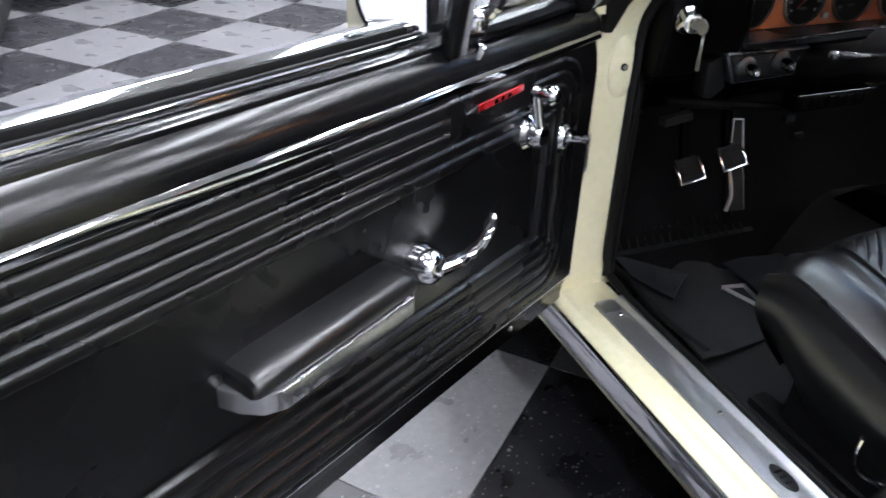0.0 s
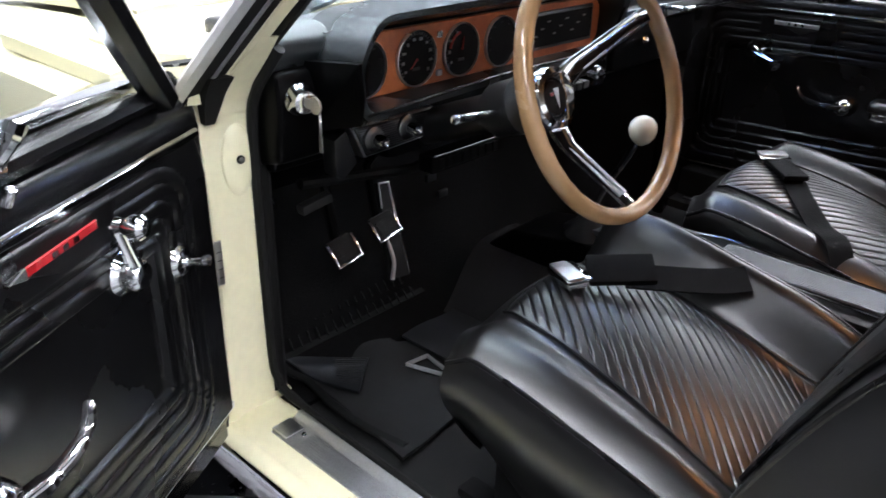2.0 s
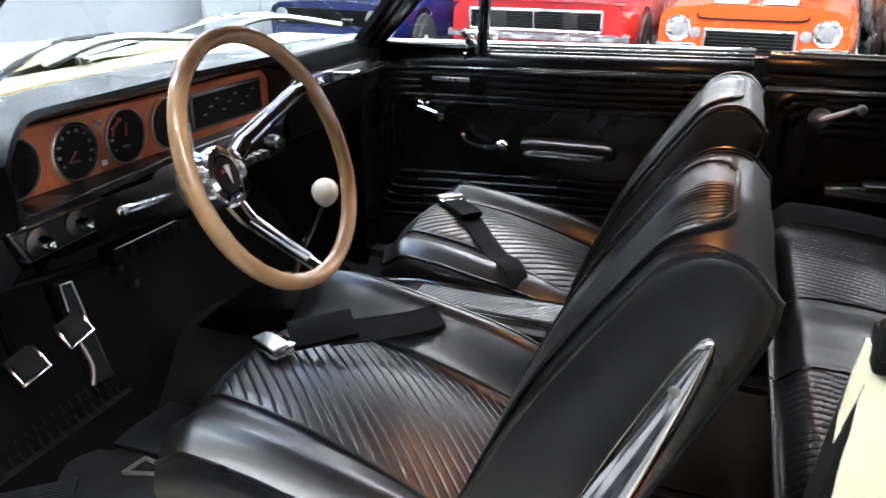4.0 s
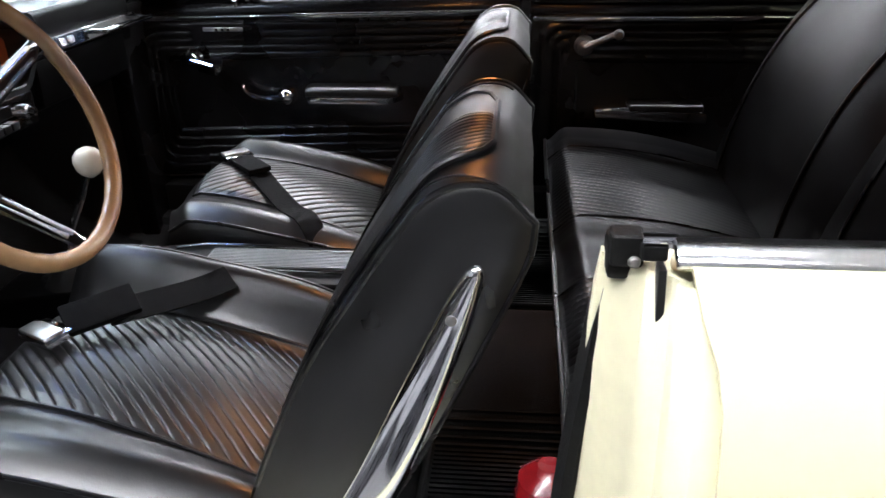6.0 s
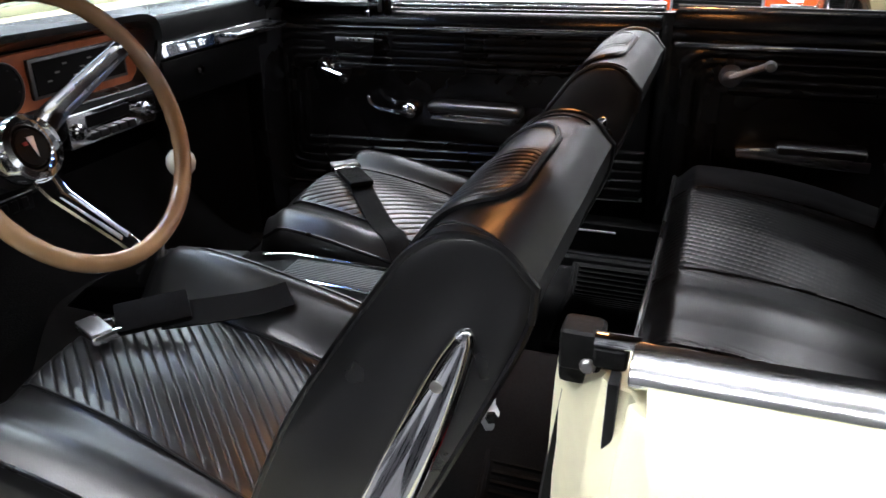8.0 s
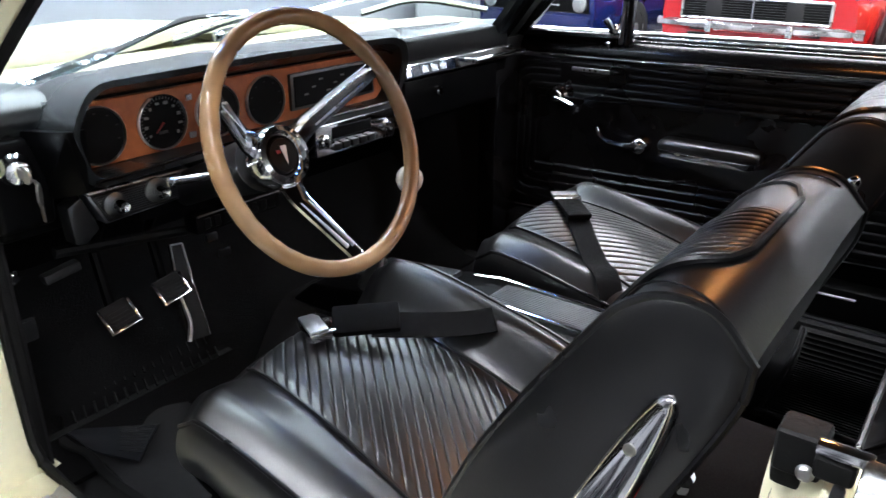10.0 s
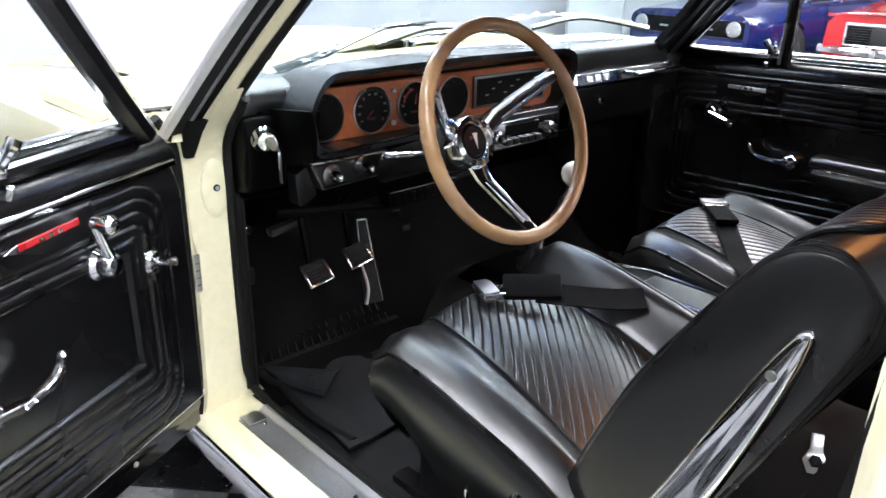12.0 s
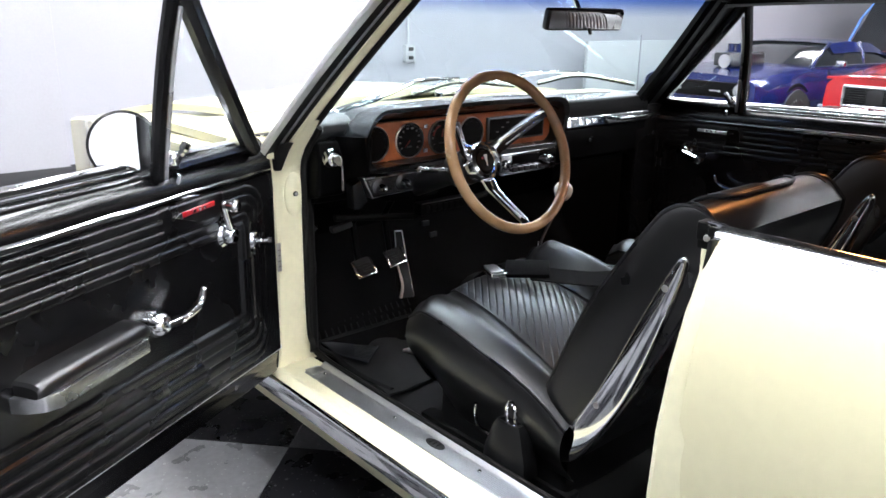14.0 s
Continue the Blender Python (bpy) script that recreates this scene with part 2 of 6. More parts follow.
def prism(points, axis, lo, hi, w=0.0, seg=2):
    """A polygon (pairs in the two other axes, in order) drawn out along one axis from lo to hi."""
    bm = bmesh.new()
    def at(p, v):
        return {"x": (v, p[0], p[1]), "y": (p[0], v, p[1]), "z": (p[0], p[1], v)}[axis]
    loops = [[bm.verts.new(at(p, v)) for p in points] for v in (lo, hi)]
    n = len(points)
    for i in range(n):
        bm.faces.new((loops[0][i], loops[0][(i + 1) % n], loops[1][(i + 1) % n], loops[1][i]))
    bm.faces.new(loops[0])
    bm.faces.new(loops[1][::-1])
    bmesh.ops.recalc_face_normals(bm, faces=bm.faces[:])
    return bevel(bm, w, seg)


def loft(loops, closed=True, caps=True):
    """A skin over loops of equally many points."""
    bm = bmesh.new()
    rows = [[bm.verts.new(p) for p in loop] for loop in loops]
    n = len(rows[0])
    for r, s in zip(rows, rows[1:]):
        for i in range(n if closed else n - 1):
            j = (i + 1) % n
            bm.faces.new((r[i], r[j], s[j], s[i]))
    if caps and closed:
        bm.faces.new(rows[0])
        bm.faces.new(rows[-1][::-1])
    return bm


def tube(points, radius, seg=10, flat=1.0):
    """A rod along points; radius is one number or one for each point. flat squeezes it along z."""
    pts = [Vector(p) for p in points]
    rad = radius if isinstance(radius, (list, tuple)) else [radius] * len(pts)
    loops, side = [], None
    for i, p in enumerate(pts):
        d = (pts[min(i + 1, len(pts) - 1)] - pts[max(i - 1, 0)]).normalized()
        if side is None:
            side = d.orthogonal().normalized() if abs(d.z) > 0.9 else d.cross(Vector((0, 0, 1))).normalized()
        side = (side - d * side.dot(d)).normalized()
        up = side.cross(d)
        loops.append([p + (side * math.cos(a) + up * math.sin(a) * flat) * rad[i] for a in (2 * math.pi * k / seg for k in range(seg))])
    return loft(loops)


def curve_points(points, n=8):
    """A smooth line through points (Catmull-Rom)."""
    p = [Vector(q) for q in points]
    p = [2 * p[0] - p[1]] + p + [2 * p[-1] - p[-2]]
    out = []
    for i in range(1, len(p) - 2):
        for k in range(n):
            t = k / n
            out.append(0.5 * ((2 * p[i]) + (p[i + 1] - p[i - 1]) * t + (2 * p[i - 1] - 5 * p[i] + 4 * p[i + 1] - p[i + 2]) * t * t + (3 * p[i] - p[i - 1] - 3 * p[i + 1] + p[i + 2]) * t ** 3))
    return out + [p[-2]]


def lathe(profile, m=None, seg=24):
    """A turned body: profile pairs (radius, height) about z."""
    bm = loft([[(r * math.cos(a), r * math.sin(a), h) for a in (2 * math.pi * k / seg for k in range(seg))] for r, h in profile])
    if m is not None:
        bm.transform(m)
    return bm


def facing(at, way):
    """A pose at a place whose z looks along way."""
    return Matrix.Translation(at) @ Vector(way).to_track_quat("Z", "Y").to_matrix().to_4x4()


def sheet(f, nu, nv, thick=0.0):
    """A surface f(u, v), u and v from 0 to 1, given thickness along its normals."""
    bm = bmesh.new()
    rows = [[bm.verts.new(f(i / nu, j / nv)) for j in range(nv + 1)] for i in range(nu + 1)]
    for i in range(nu):
        for j in range(nv):
            bm.faces.new((rows[i][j], rows[i + 1][j], rows[i + 1][j + 1], rows[i][j + 1]))
    if thick:
        bmesh.ops.recalc_face_normals(bm, faces=bm.faces[:])
        bmesh.ops.solidify(bm, geom=bm.faces[:], thickness=thick)
    return bm


def joined(*bms):
    """Several bmeshes of one part as one."""
    out = bmesh.new()
    for bm in bms:
        me = bpy.data.meshes.new("tmp")
        bm.to_mesh(me)
        bm.free()
        out.from_mesh(me)
        bpy.data.meshes.remove(me)
    return out


def smoothstep(a, b, x):
    t = min(1.0, max(0.0, (x - a) / (b - a)))
    return t * t * (3 - 2 * t)


FLIP = Matrix.Diagonal((-1, 1, 1, 1))

# ---- the showroom ----
HALL = tagged(part("floor", box((-9, -13, -0.08), (15, 5.0, -0.006)), TILE_DARK, smooth=0), "showroom floor of large grey and black vinyl tiles laid diagonally", "floor", kind="structure")
tagged(part("wall_north", box((-2.1, 4.80, 0), (15, 5.0, 4.2)), WALL, smooth=0), "white painted showroom wall behind the car's nose", "wall", kind="structure")
tagged(part("wall_west", box((-2.32, 2.2, 0), (-2.1, 5.0, 4.2)), WALL, smooth=0), "short white return wall beside the corner", "wall", kind="structure")
tagged(part("wall_pilaster", box((-2.1, 4.73, 0), (0.0, 4.80, 4.2), 0.004), WALL_PANEL, smooth=0), "flat projecting white wall panel", "wall", kind="structure")
# out of view; dark so the vinyl reflects less from this side
tagged(part("wall_far_west", box((-9.2, -13, 0), (-9, 5.0, 4.2)), WALL_DARK, smooth=0), "unseen far wall, kept dark to dim reflections in the seats", "wall", kind="structure")
tagged(part("wall_northwest", box((-9, 2.2, 0), (-2.32, 2.4, 4.2)), WALL, smooth=0), "plain white wall beside the return", "wall", kind="structure")
tagged(part("wall_east", box((15, -13, 0), (15.2, 5.0, 4.2)), WALL_GREY, smooth=0), "pale grey wall behind the parked cars", "wall", kind="structure")
# unseen wall set near and bright to whiten the door mirror's glass
tagged(part("wall_south", box((-9, -9.6, 0), (15, -9.4, 4.2)), WALL_BRIGHT, smooth=0), "unseen white back wall, brightened for the door mirror's reflection", "wall", kind="structure")
tagged(part("ceiling", box((-9.2, -13.2, 4.2), (15.2, 5.0, 4.4)), CEILING, smooth=0), "grey showroom ceiling", "ceiling", kind="structure")
base = thing("baseboard", "black rubber cove base along the white walls", "baseboard", kind="structure")
part("base_strip", box((0.003, 4.785, 0), (15, 4.799, 0.11), 0.003), BASEBOARD, base)
part("base_strip", box((-2.1, 4.715, 0), (0.005, 4.729, 0.11), 0.003), BASEBOARD, base)
part("base_strip", box((-2.099, 2.2, 0), (-2.086, 4.715, 0.11), 0.003), BASEBOARD, base)
outlet = thing("wall_outlet", "grey electrical outlet box on the white wall", "outlet")
part("box", box((3.15, 4.75, 0.77), (3.27, 4.798, 0.93), 0.006), WALL_GREY, outlet)
for dz in (0.81, 0.89):
    part("socket", box((3.18, 4.743, dz - 0.018), (3.24, 4.752, dz + 0.018), 0.004), PLASTIC, outlet)
part("conduit", tube([(3.21, 4.79, 0.93), (3.21, 4.79, 4.19)], 0.012, 8), WALL_GREY, outlet)
board = thing("leaning_board", "large pale grey panel board against the wall", "board")
part("panel", box((5.50, 4.42, 0.0), (7.60, 4.46, 0.95), 0.004), BOARD, board)
part("edge_strip", box((6.48, 4.405, 0.0), (6.50, 4.419, 1.02), 0.003), WALL_PANEL, board)

# assumed fixtures above the view, spaced to put highlights on the vinyl
for x in (-2.6, -0.7, 1.0, 2.8, 4.4, 6.4, 9.4):
    for y in (-7.0, -3.4, 0.2, 3.0):
        lamp = thing("ceiling_light", "fluorescent ceiling fixture out of view, assumed as the hall's light", "light", group="fluorescent fixtures")
        part("housing", box((x - 0.17, y - 1.25, 4.12), (x + 0.17, y + 1.25, 4.199), 0.01), WHITE_PAINT, lamp)
        part("diffuser", box((x - 0.15, y - 1.22, 4.095), (x + 0.15, y + 1.22, 4.119), 0.004), LAMP, lamp)

# ---- the car: painted body ----
car = thing("car", "cream two-door car body with its driver's door wide open", "car")
part("rocker_sill", prism([(-0.655, 0.22), (-0.655, 0.350), (-0.722, 0.350), (-0.733, 0.3455), (-0.750, 0.3455), (-0.757, 0.351), (-0.772, 0.351), (-0.783, 0.345), (-0.784, 0.30), (-0.74, 0.22)], "y", -0.84, 0.50, 0.008), CREAM_JAMB, car)
part("rocker_moulding", prism([(-0.7845, 0.293), (-0.791, 0.297), (-0.794, 0.320), (-0.791, 0.340), (-0.7845, 0.347)], "y", -0.84, 0.50, 0.003), CHROME, car, "polished bright rocker moulding")
plate = part("sill_plate", prism([(-0.722, 0.3502), (-0.722, 0.3535), (-0.676, 0.3560), (-0.667, 0.363), (-0.655, 0.364), (-0.650, 0.350)], "y", -0.80, 0.262, 0.001, 1), SILL_METAL, car, "ribbed aluminium sill plate")
for k in range(9):
    x = -0.718 + 0.0045 * k
    z = 0.3535 + (x + 0.722) * 0.054
    part("ridge", box((x - 0.001, -0.79, z), (x + 0.001, 0.205, z + 0.0009)), SILL_METAL, plate, smooth=0)
for y in (0.215, -0.065, -0.335, -0.6):
    part("screw", lathe([(0.0045, 0), (0.0045, 0.001), (0.003, 0.0028), (0.001, 0.003)], facing((-0.693, y, 0.3555), (0, 0, 1)), 10), CHROME, plate)
emb = part("sill_badge", lathe([(1, 0), (1, 0.8), (0.9, 1.0), (0.05, 1.0)], Matrix.Translation((-0.695, -0.205, 0.3555)) @ Matrix.Diagonal((0.012, 0.027, 0.0022, 1)), 20), PLASTIC, plate, "small oval dark badge")
for k in (-1, 0, 1):
    part("mark", box((-0.703, -0.205 + k * 0.011 - 0.002, 0.3577), (-0.689, -0.205 + k * 0.011 + 0.002, 0.3585)), CHROME, plate, smooth=0)
part("end_pad", box((-0.720, 0.225, 0.3565), (-0.684, 0.262, 0.3590), 0.001), CHROME_DULL, car)

# hinge pillar with rounded foot
pil = part("hinge_pillar", loft([[(-0.662 + i, 0.333, z), (-0.742 - o, 0.333, z), (-0.760 - o, 0.352, z), (-0.785 - o, 0.41, z), (-0.785 - o, 0.52, z), (-0.645, 0.52, z), (-0.645 + i, 0.338, z)] for z, i, o in ((0.345, 0.022, 0.012), (0.365, 0.010, 0.006), (0.39, 0.003, 0.002), (0.45, 0, 0), (0.60, -0.004, -0.004), (0.78, 0, 0), (0.90, 0.002, 0.004), (0.945, 0.004, 0.008))]), CREAM_JAMB, car)
part("jamb_boss", lathe([(0.038, -0.002), (0.034, 0.003), (0.024, 0.006), (0.004, 0.007)], facing((-0.690, 0.333, 0.785), (0, -1, 0)) @ Matrix.Diagonal((0.75, 1.5, 1, 1)), 28), CREAM_JAMB, car)
part("bumper_plug", lathe([(0.0062, 0), (0.0062, 0.003), (0.0045, 0.004)], facing((-0.690, 0.3265, 0.788), (0, -1, 0)), 12), RUBBER, car)
part("plug_screw", lathe([(0.0046, 0), (0.0042, 0.0045), (0.001, 0.005)], facing((-0.690, 0.3265, 0.788), (0, -1, 0)), 12), STEEL, car)
tag = part("data_plate", box((-0.7445, 0.3300, 0.600), (-0.7330, 0.3325, 0.672), 0.001), STEEL, car, "stamped bare metal data plate")
for k in range(4):
    part("plate_bar", box((-0.7425, 0.3295, 0.612 + k * 0.014), (-0.735, 0.3302, 0.6135 + k * 0.014)), RIBBED, tag, smooth=0)
for zz in (0.48, 0.80):
    part("hinge", joined(box((-0.86, 0.31, zz - 0.03), (-0.775, 0.345, zz + 0.03), 0.006), lathe([(0.012, -0.04), (0.012, 0.04)], Matrix.Translation((-0.868, 0.328, zz)), 12)), CREAM_JAMB, car)
part("weatherstrip", tube(curve_points([(-0.664, -0.79, 0.362), (-0.660, 0.0, 0.364), (-0.656, 0.285, 0.368), (-0.660, 0.320, 0.395), (-0.663, 0.328, 0.45), (-0.664, 0.328, 0.70), (-0.664, 0.326, 0.84), (-0.662, 0.312, 0.885), (-0.659, 0.290, 0.915), (-0.655, 0.262, 0.950)], 6), [0.0065] * 12 + [0.0085] * 43, 8), RUBBER, car)
part("jamb_edge_trim", box((-0.662, 0.3305, 0.362), (-0.640, 0.365, 0.868), 0.003), RUBBER, car)
part("door_seal", tube(curve_points([(-0.790, 0.318, 0.925), (-0.764, 0.332, 0.89), (-0.754, 0.336, 0.84), (-0.753, 0.338, 0.70), (-0.755, 0.338, 0.52), (-0.762, 0.330, 0.40), (-0.775, 0.315, 0.362)], 5), 0.0085, 8), RUBBER, car)
# windscreen pillars: bright drip edge, rubber, channel, painted strip and inner trim, side by side
def pillar_strip(name, sgn, outline, material, label="", down=0.025):
    """A strip along a windscreen pillar; outline pairs: outward from the pillar's line, and ahead of it."""
    b, t = Vector((sgn * 0.755, 0.312, 0.908)), Vector((sgn * 0.642, -0.032, 1.274))
    d = (t - b).normalized()
    b = b - d * down
    e1 = Vector((sgn, 0, 0))
    e1 = (e1 - d * e1.dot(d)).normalized()
    e2 = Vector((0, 0.7306, 0.6829))
    rows = []
    for k in range(9):
        p = b.lerp(t, k / 8) + e1 * 0.010 * math.sin(math.pi * k / 8)
        rows.append([p + e1 * a + e2 * f for a, f in outline])
    return part(name, bevel(loft(rows), 0.0015, 1, 40), material, car, label)


pillar_strip("drip_edge", -1, [(0.010, -0.008), (0.022, -0.004), (0.024, 0.004), (0.018, 0.012), (0.008, 0.014), (0.008, 0.002)], SATIN, "bright windscreen surround")
pillar_strip("pillar_seal", -1, [(0.009, -0.002), (0.009, 0.012), (-0.014, 0.014), (-0.015, -0.004)], PLASTIC)
pillar_strip("channel_edge", -1, [(-0.0135, -0.007), (-0.0135, 0.010), (-0.019, 0.012), (-0.019, -0.006)], SATIN)
pillar_strip("window_channel", -1, [(-0.018, -0.002), (-0.018, 0.010), (-0.044, 0.012), (-0.044, 0.000)], RUBBER)
pillar_strip("windscreen_pillar", -1, [(-0.042, -0.003), (-0.030, 0.030), (-0.060, 0.045), (-0.076, 0.022), (-0.075, 0.004), (-0.060, -0.006)], CREAM_JAMB, down=0.075)
pillar_strip("pillar_trim", -1, [(-0.072, 0.001), (-0.078, -0.004), (-0.090, -0.001), (-0.095, 0.010), (-0.092, 0.028), (-0.074, 0.028)], RUBBER)
pillar_strip("drip_edge", 1, [(0.040, -0.006), (0.046, 0.004), (0.034, 0.016), (0.020, 0.018), (0.020, 0.004)], SATIN, "bright windscreen surround")
pillar_strip("pillar_seal", 1, [(0.020, 0.0), (0.020, 0.014), (-0.050, 0.014), (-0.050, 0.002)], PLASTIC)
pillar_strip("windscreen_pillar", 1, [(-0.048, -0.002), (-0.030, 0.030), (-0.070, 0.045), (-0.090, 0.022), (-0.090, 0.006), (-0.068, -0.006)], DASH_BLACK, down=0.075)
pillar_strip("pillar_trim", 1, [(-0.088, 0.002), (-0.094, -0.003), (-0.112, 0.000), (-0.120, 0.012), (-0.116, 0.030), (-0.090, 0.030)], DASH_BLACK)
part("pillar_gusset", bevel(loft([[(-0.664, y, z), (a, y, z), (a, 0.345, z), (-0.664, 0.345, z)] for z, a, y in ((0.855, -0.730, 0.3315), (0.875, -0.724, 0.3285), (0.895, -0.719, 0.314), (0.92, -0.711, 0.292), (0.945, -0.703, 0.270), (0.97, -0.694, 0.248))]), 0.004, 2, 60), CREAM_JAMB, car)
part("pillar_foot_rubber", bevel(loft([[(-0.729, 0.318, 0.850), (-0.742, 0.320, 0.850), (-0.742, 0.332, 0.850), (-0.729, 0.332, 0.850)], [(-0.724, 0.308, 0.872), (-0.745, 0.312, 0.872), (-0.745, 0.330, 0.872), (-0.724, 0.330, 0.872)], [(-0.718, 0.300, 0.895), (-0.746, 0.304, 0.895), (-0.746, 0.330, 0.895), (-0.718, 0.326, 0.895)], [(-0.713, 0.284, 0.918), (-0.744, 0.290, 0.918), (-0.744, 0.320, 0.918), (-0.713, 0.312, 0.918)]]), 0.004, 2), RUBBER, car)
part("cowl_corner", bevel(loft([[(-0.735, 0.315, 0.88), (-0.80, 0.34, 0.88), (-0.80, 0.42, 0.88), (-0.735, 0.40, 0.88)], [(-0.728, 0.320, 0.930), (-0.785, 0.335, 0.932), (-0.80, 0.42, 0.938), (-0.72, 0.40, 0.938)]]), 0.004), CREAM, car)
part("cowl_corner_strip", tube([(-0.73, 0.318, 0.938), (-0.80, 0.345, 0.934)], 0.0045, 6), CHROME, car)


def glass_at(u, v):
    """The windscreen: u across, v from the cowl to the header."""
    s = 2 * u - 1
    x = s * (0.66 - 0.08 * v)
    bow = 1 - s * s
    return (x, (0.30 - 0.30 * v) + (0.24 - 0.10 * v) * bow, 0.945 + 0.315 * v + 0.02 * bow)


pane = part("windscreen", sheet(lambda u, v: glass_at(u, v), 24, 10), TINTED, car, "clear curved windscreen glass")
pane.visible_shadow = False
part("cowl_panel", sheet(lambda u, v: ((2 * u - 1) * 0.86, 0.56 + 0.1 * v + 0.0 * u - 0.24 * (2 * u - 1) ** 2 * (1 - v), 0.938 + 0.01 * (1 - (2 * u - 1) ** 2)), 20, 3, 0.02), CREAM, car)
part("hood", sheet(lambda u, v: ((2 * u - 1) * 0.64, 0.67 + 1.13 * v, 0.955 - 0.12 * v * v + 0.014 * math.cos((2 * u - 1) * 1.5) - 0.01 * abs(2 * u - 1) ** 6 + 0.018 * math.exp(-((2 * u - 1) / 0.18) ** 2)), 24, 14, 0.02), CREAM, car)
for sgn in (-1, 1):
    part("front_fender", sheet(lambda u, v: (sgn * (0.645 + (0.26 - 0.13 * smoothstep(0.40, 1.0, v)) * math.sin(min(1, u * 1.6) * math.pi / 2)), 0.36 + 1.42 * v, 0.925 - 0.095 * v * v - (0.05 * u * u if u < 0.6 else 0.018 + (u - 0.6) * 1.35)), 16, 14, 0.01), CREAM, car)
for arm, blade in (([(-0.52, 0.41, 0.962), (-0.36, 0.455, 0.982), (-0.12, 0.56, 1.012), (0.08, 0.60, 1.010)], [(-0.14, 0.565, 0.978), (0.08, 0.60, 1.004), (0.30, 0.565, 0.985)]), ([(0.02, 0.63, 0.966), (0.20, 0.615, 0.985), (0.45, 0.60, 1.015), (0.60, 0.53, 1.016)], [(0.44, 0.585, 0.985), (0.60, 0.53, 1.010), (0.76, 0.41, 0.980)])):
    part("wiper_arm", tube(curve_points(arm, 5), [0.010] * 6 + [0.007] * 5 + [0.005] * 5, 8), CHROME, car)
    part("wiper_pivot", lathe([(0.016, 0), (0.015, 0.014), (0.008, 0.020), (0.002, 0.021)], Matrix.Translation(Vector(arm[0]) - Vector((0, 0, 0.012))), 14), CHROME, car)
    part("wiper_blade", tube(curve_points(blade, 6), 0.0055, 6), CHROME_DULL, car)
    part("wiper_rubber", tube([(x, y, z - 0.008) for x, y, z in curve_points(blade, 6)], 0.004, 6), RUBBER, car)

# roof
part("roof_panel", sheet(lambda u, v: ((2 * u - 1) * 0.60, 0.02 + 0.13 * (1 - v) * (1 - (2 * u - 1) ** 2) - 1.62 * v, 1.285 + 0.075 * (1 - (2 * u - 1) ** 4) * (0.45 + 0.55 * math.sin(math.pi * (0.25 + 0.6 * v)))), 16, 14, 0.012), CREAM, car)
part("headliner", sheet(lambda u, v: ((2 * u - 1) * 0.60, 0.02 + 0.12 * (1 - v) * (1 - (2 * u - 1) ** 2) - 1.62 * v, 1.262 + 0.05 * (1 - (2 * u - 1) ** 4)), 16, 10, 0.006), VINYL_SOFT, car, "black vinyl headliner")
for sgn in (-1, 1):
    part("roof_rail", tube(curve_points([(sgn * 0.60, 0.01, 1.262), (sgn * 0.625, -0.4, 1.272), (sgn * 0.62, -1.0, 1.268), (sgn * 0.60, -1.6, 1.25)], 6), 0.024, 8), DASH_BLACK, car)
    part("rear_roof_quarter", prism([(-1.28, 0.95), (-1.42, 1.27), (-1.62, 1.29), (-2.05, 0.95)], "x", sgn * 0.60, sgn * 0.68, 0.01), CREAM, car)
part("windscreen_header", sheet(lambda u, v: (lambda p: (p[0], p[1] - 0.03 * v, p[2] + 0.012))(glass_at(u, 1.0)), 20, 2, 0.02), DASH_BLACK, car)
part("rear_window", sheet(lambda u, v: ((2 * u - 1) * 0.6, -1.60 - 0.40 * v, 1.27 - 0.30 * v), 8, 4), GLASS, car).visible_shadow = False
part("rear_deck", sheet(lambda u, v: ((2 * u - 1) * 0.80, -1.98 - 1.1 * v, 0.965 - 0.05 * v), 10, 6, 0.02), CREAM, car)
part("parcel_shelf", box((-0.66, -2.0, 0.90), (0.66, -1.55, 0.93), 0.01), VINYL_SOFT, car)

# rear quarter panels
for sgn in (-1, 1):
    def skin(u, v):
        z = 0.946 - 0.678 * v
        bulge = 0.082 * math.sin(math.pi * 0.85 * v ** 0.6)
        return (sgn * (0.7645 + bulge + 0.02 * math.sin(math.pi * u)), -0.812 - 0.018 * smoothstep(0.0, 0.11, v) * (1 - u) - 2.2 * u, z + 0.01 * math.sin(math.pi * u))
    part("quarter_panel", sheet(skin, 16, 26, 0.006), CREAM, car)
    part("belt_moulding", prism([(sgn * 0.763, 0.942), (sgn * 0.766, 0.947), (sgn * 0.760, 0.953), (sgn * 0.750, 0.9575), (sgn * 0.742, 0.959), (sgn * 0.738, 0.953), (sgn * 0.738, 0.931)], "y", -2.9, -0.802 if sgn < 0 else -0.722, 0.003), MOULDING, car, "bright belt moulding")
    part("inner_belt_trim", prism([(sgn * 0.737, 0.912), (sgn * 0.737, 0.946), (sgn * 0.732, 0.948), (sgn * 0.728, 0.941), (sgn * 0.724, 0.912)], "y", -1.75, -0.832 if sgn < 0 else -0.718, 0.002), BLACK_PAINT, car)
jamb = [(-0.770, -0.826), (-0.772, -0.812), (-0.768, -0.804), (-0.761, -0.798), (-0.757, -0.801), (-0.750, -0.797), (-0.747, -0.788), (-0.740, -0.781), (-0.734, -0.782), (-0.718, -0.767), (-0.700, -0.752), (-0.690, -0.752), (-0.700, -0.90), (-0.76, -0.90)]
levels = ((0.33, 0.045, 0.035), (0.40, 0.060, 0.022), (0.50, 0.074, 0.015), (0.62, 0.082, 0.010), (0.71, 0.080, 0.006), (0.79, 0.066, 0.003), (0.86, 0.046, -0.002), (0.90, 0.024, -0.006), (0.931, 0.0, -0.012))
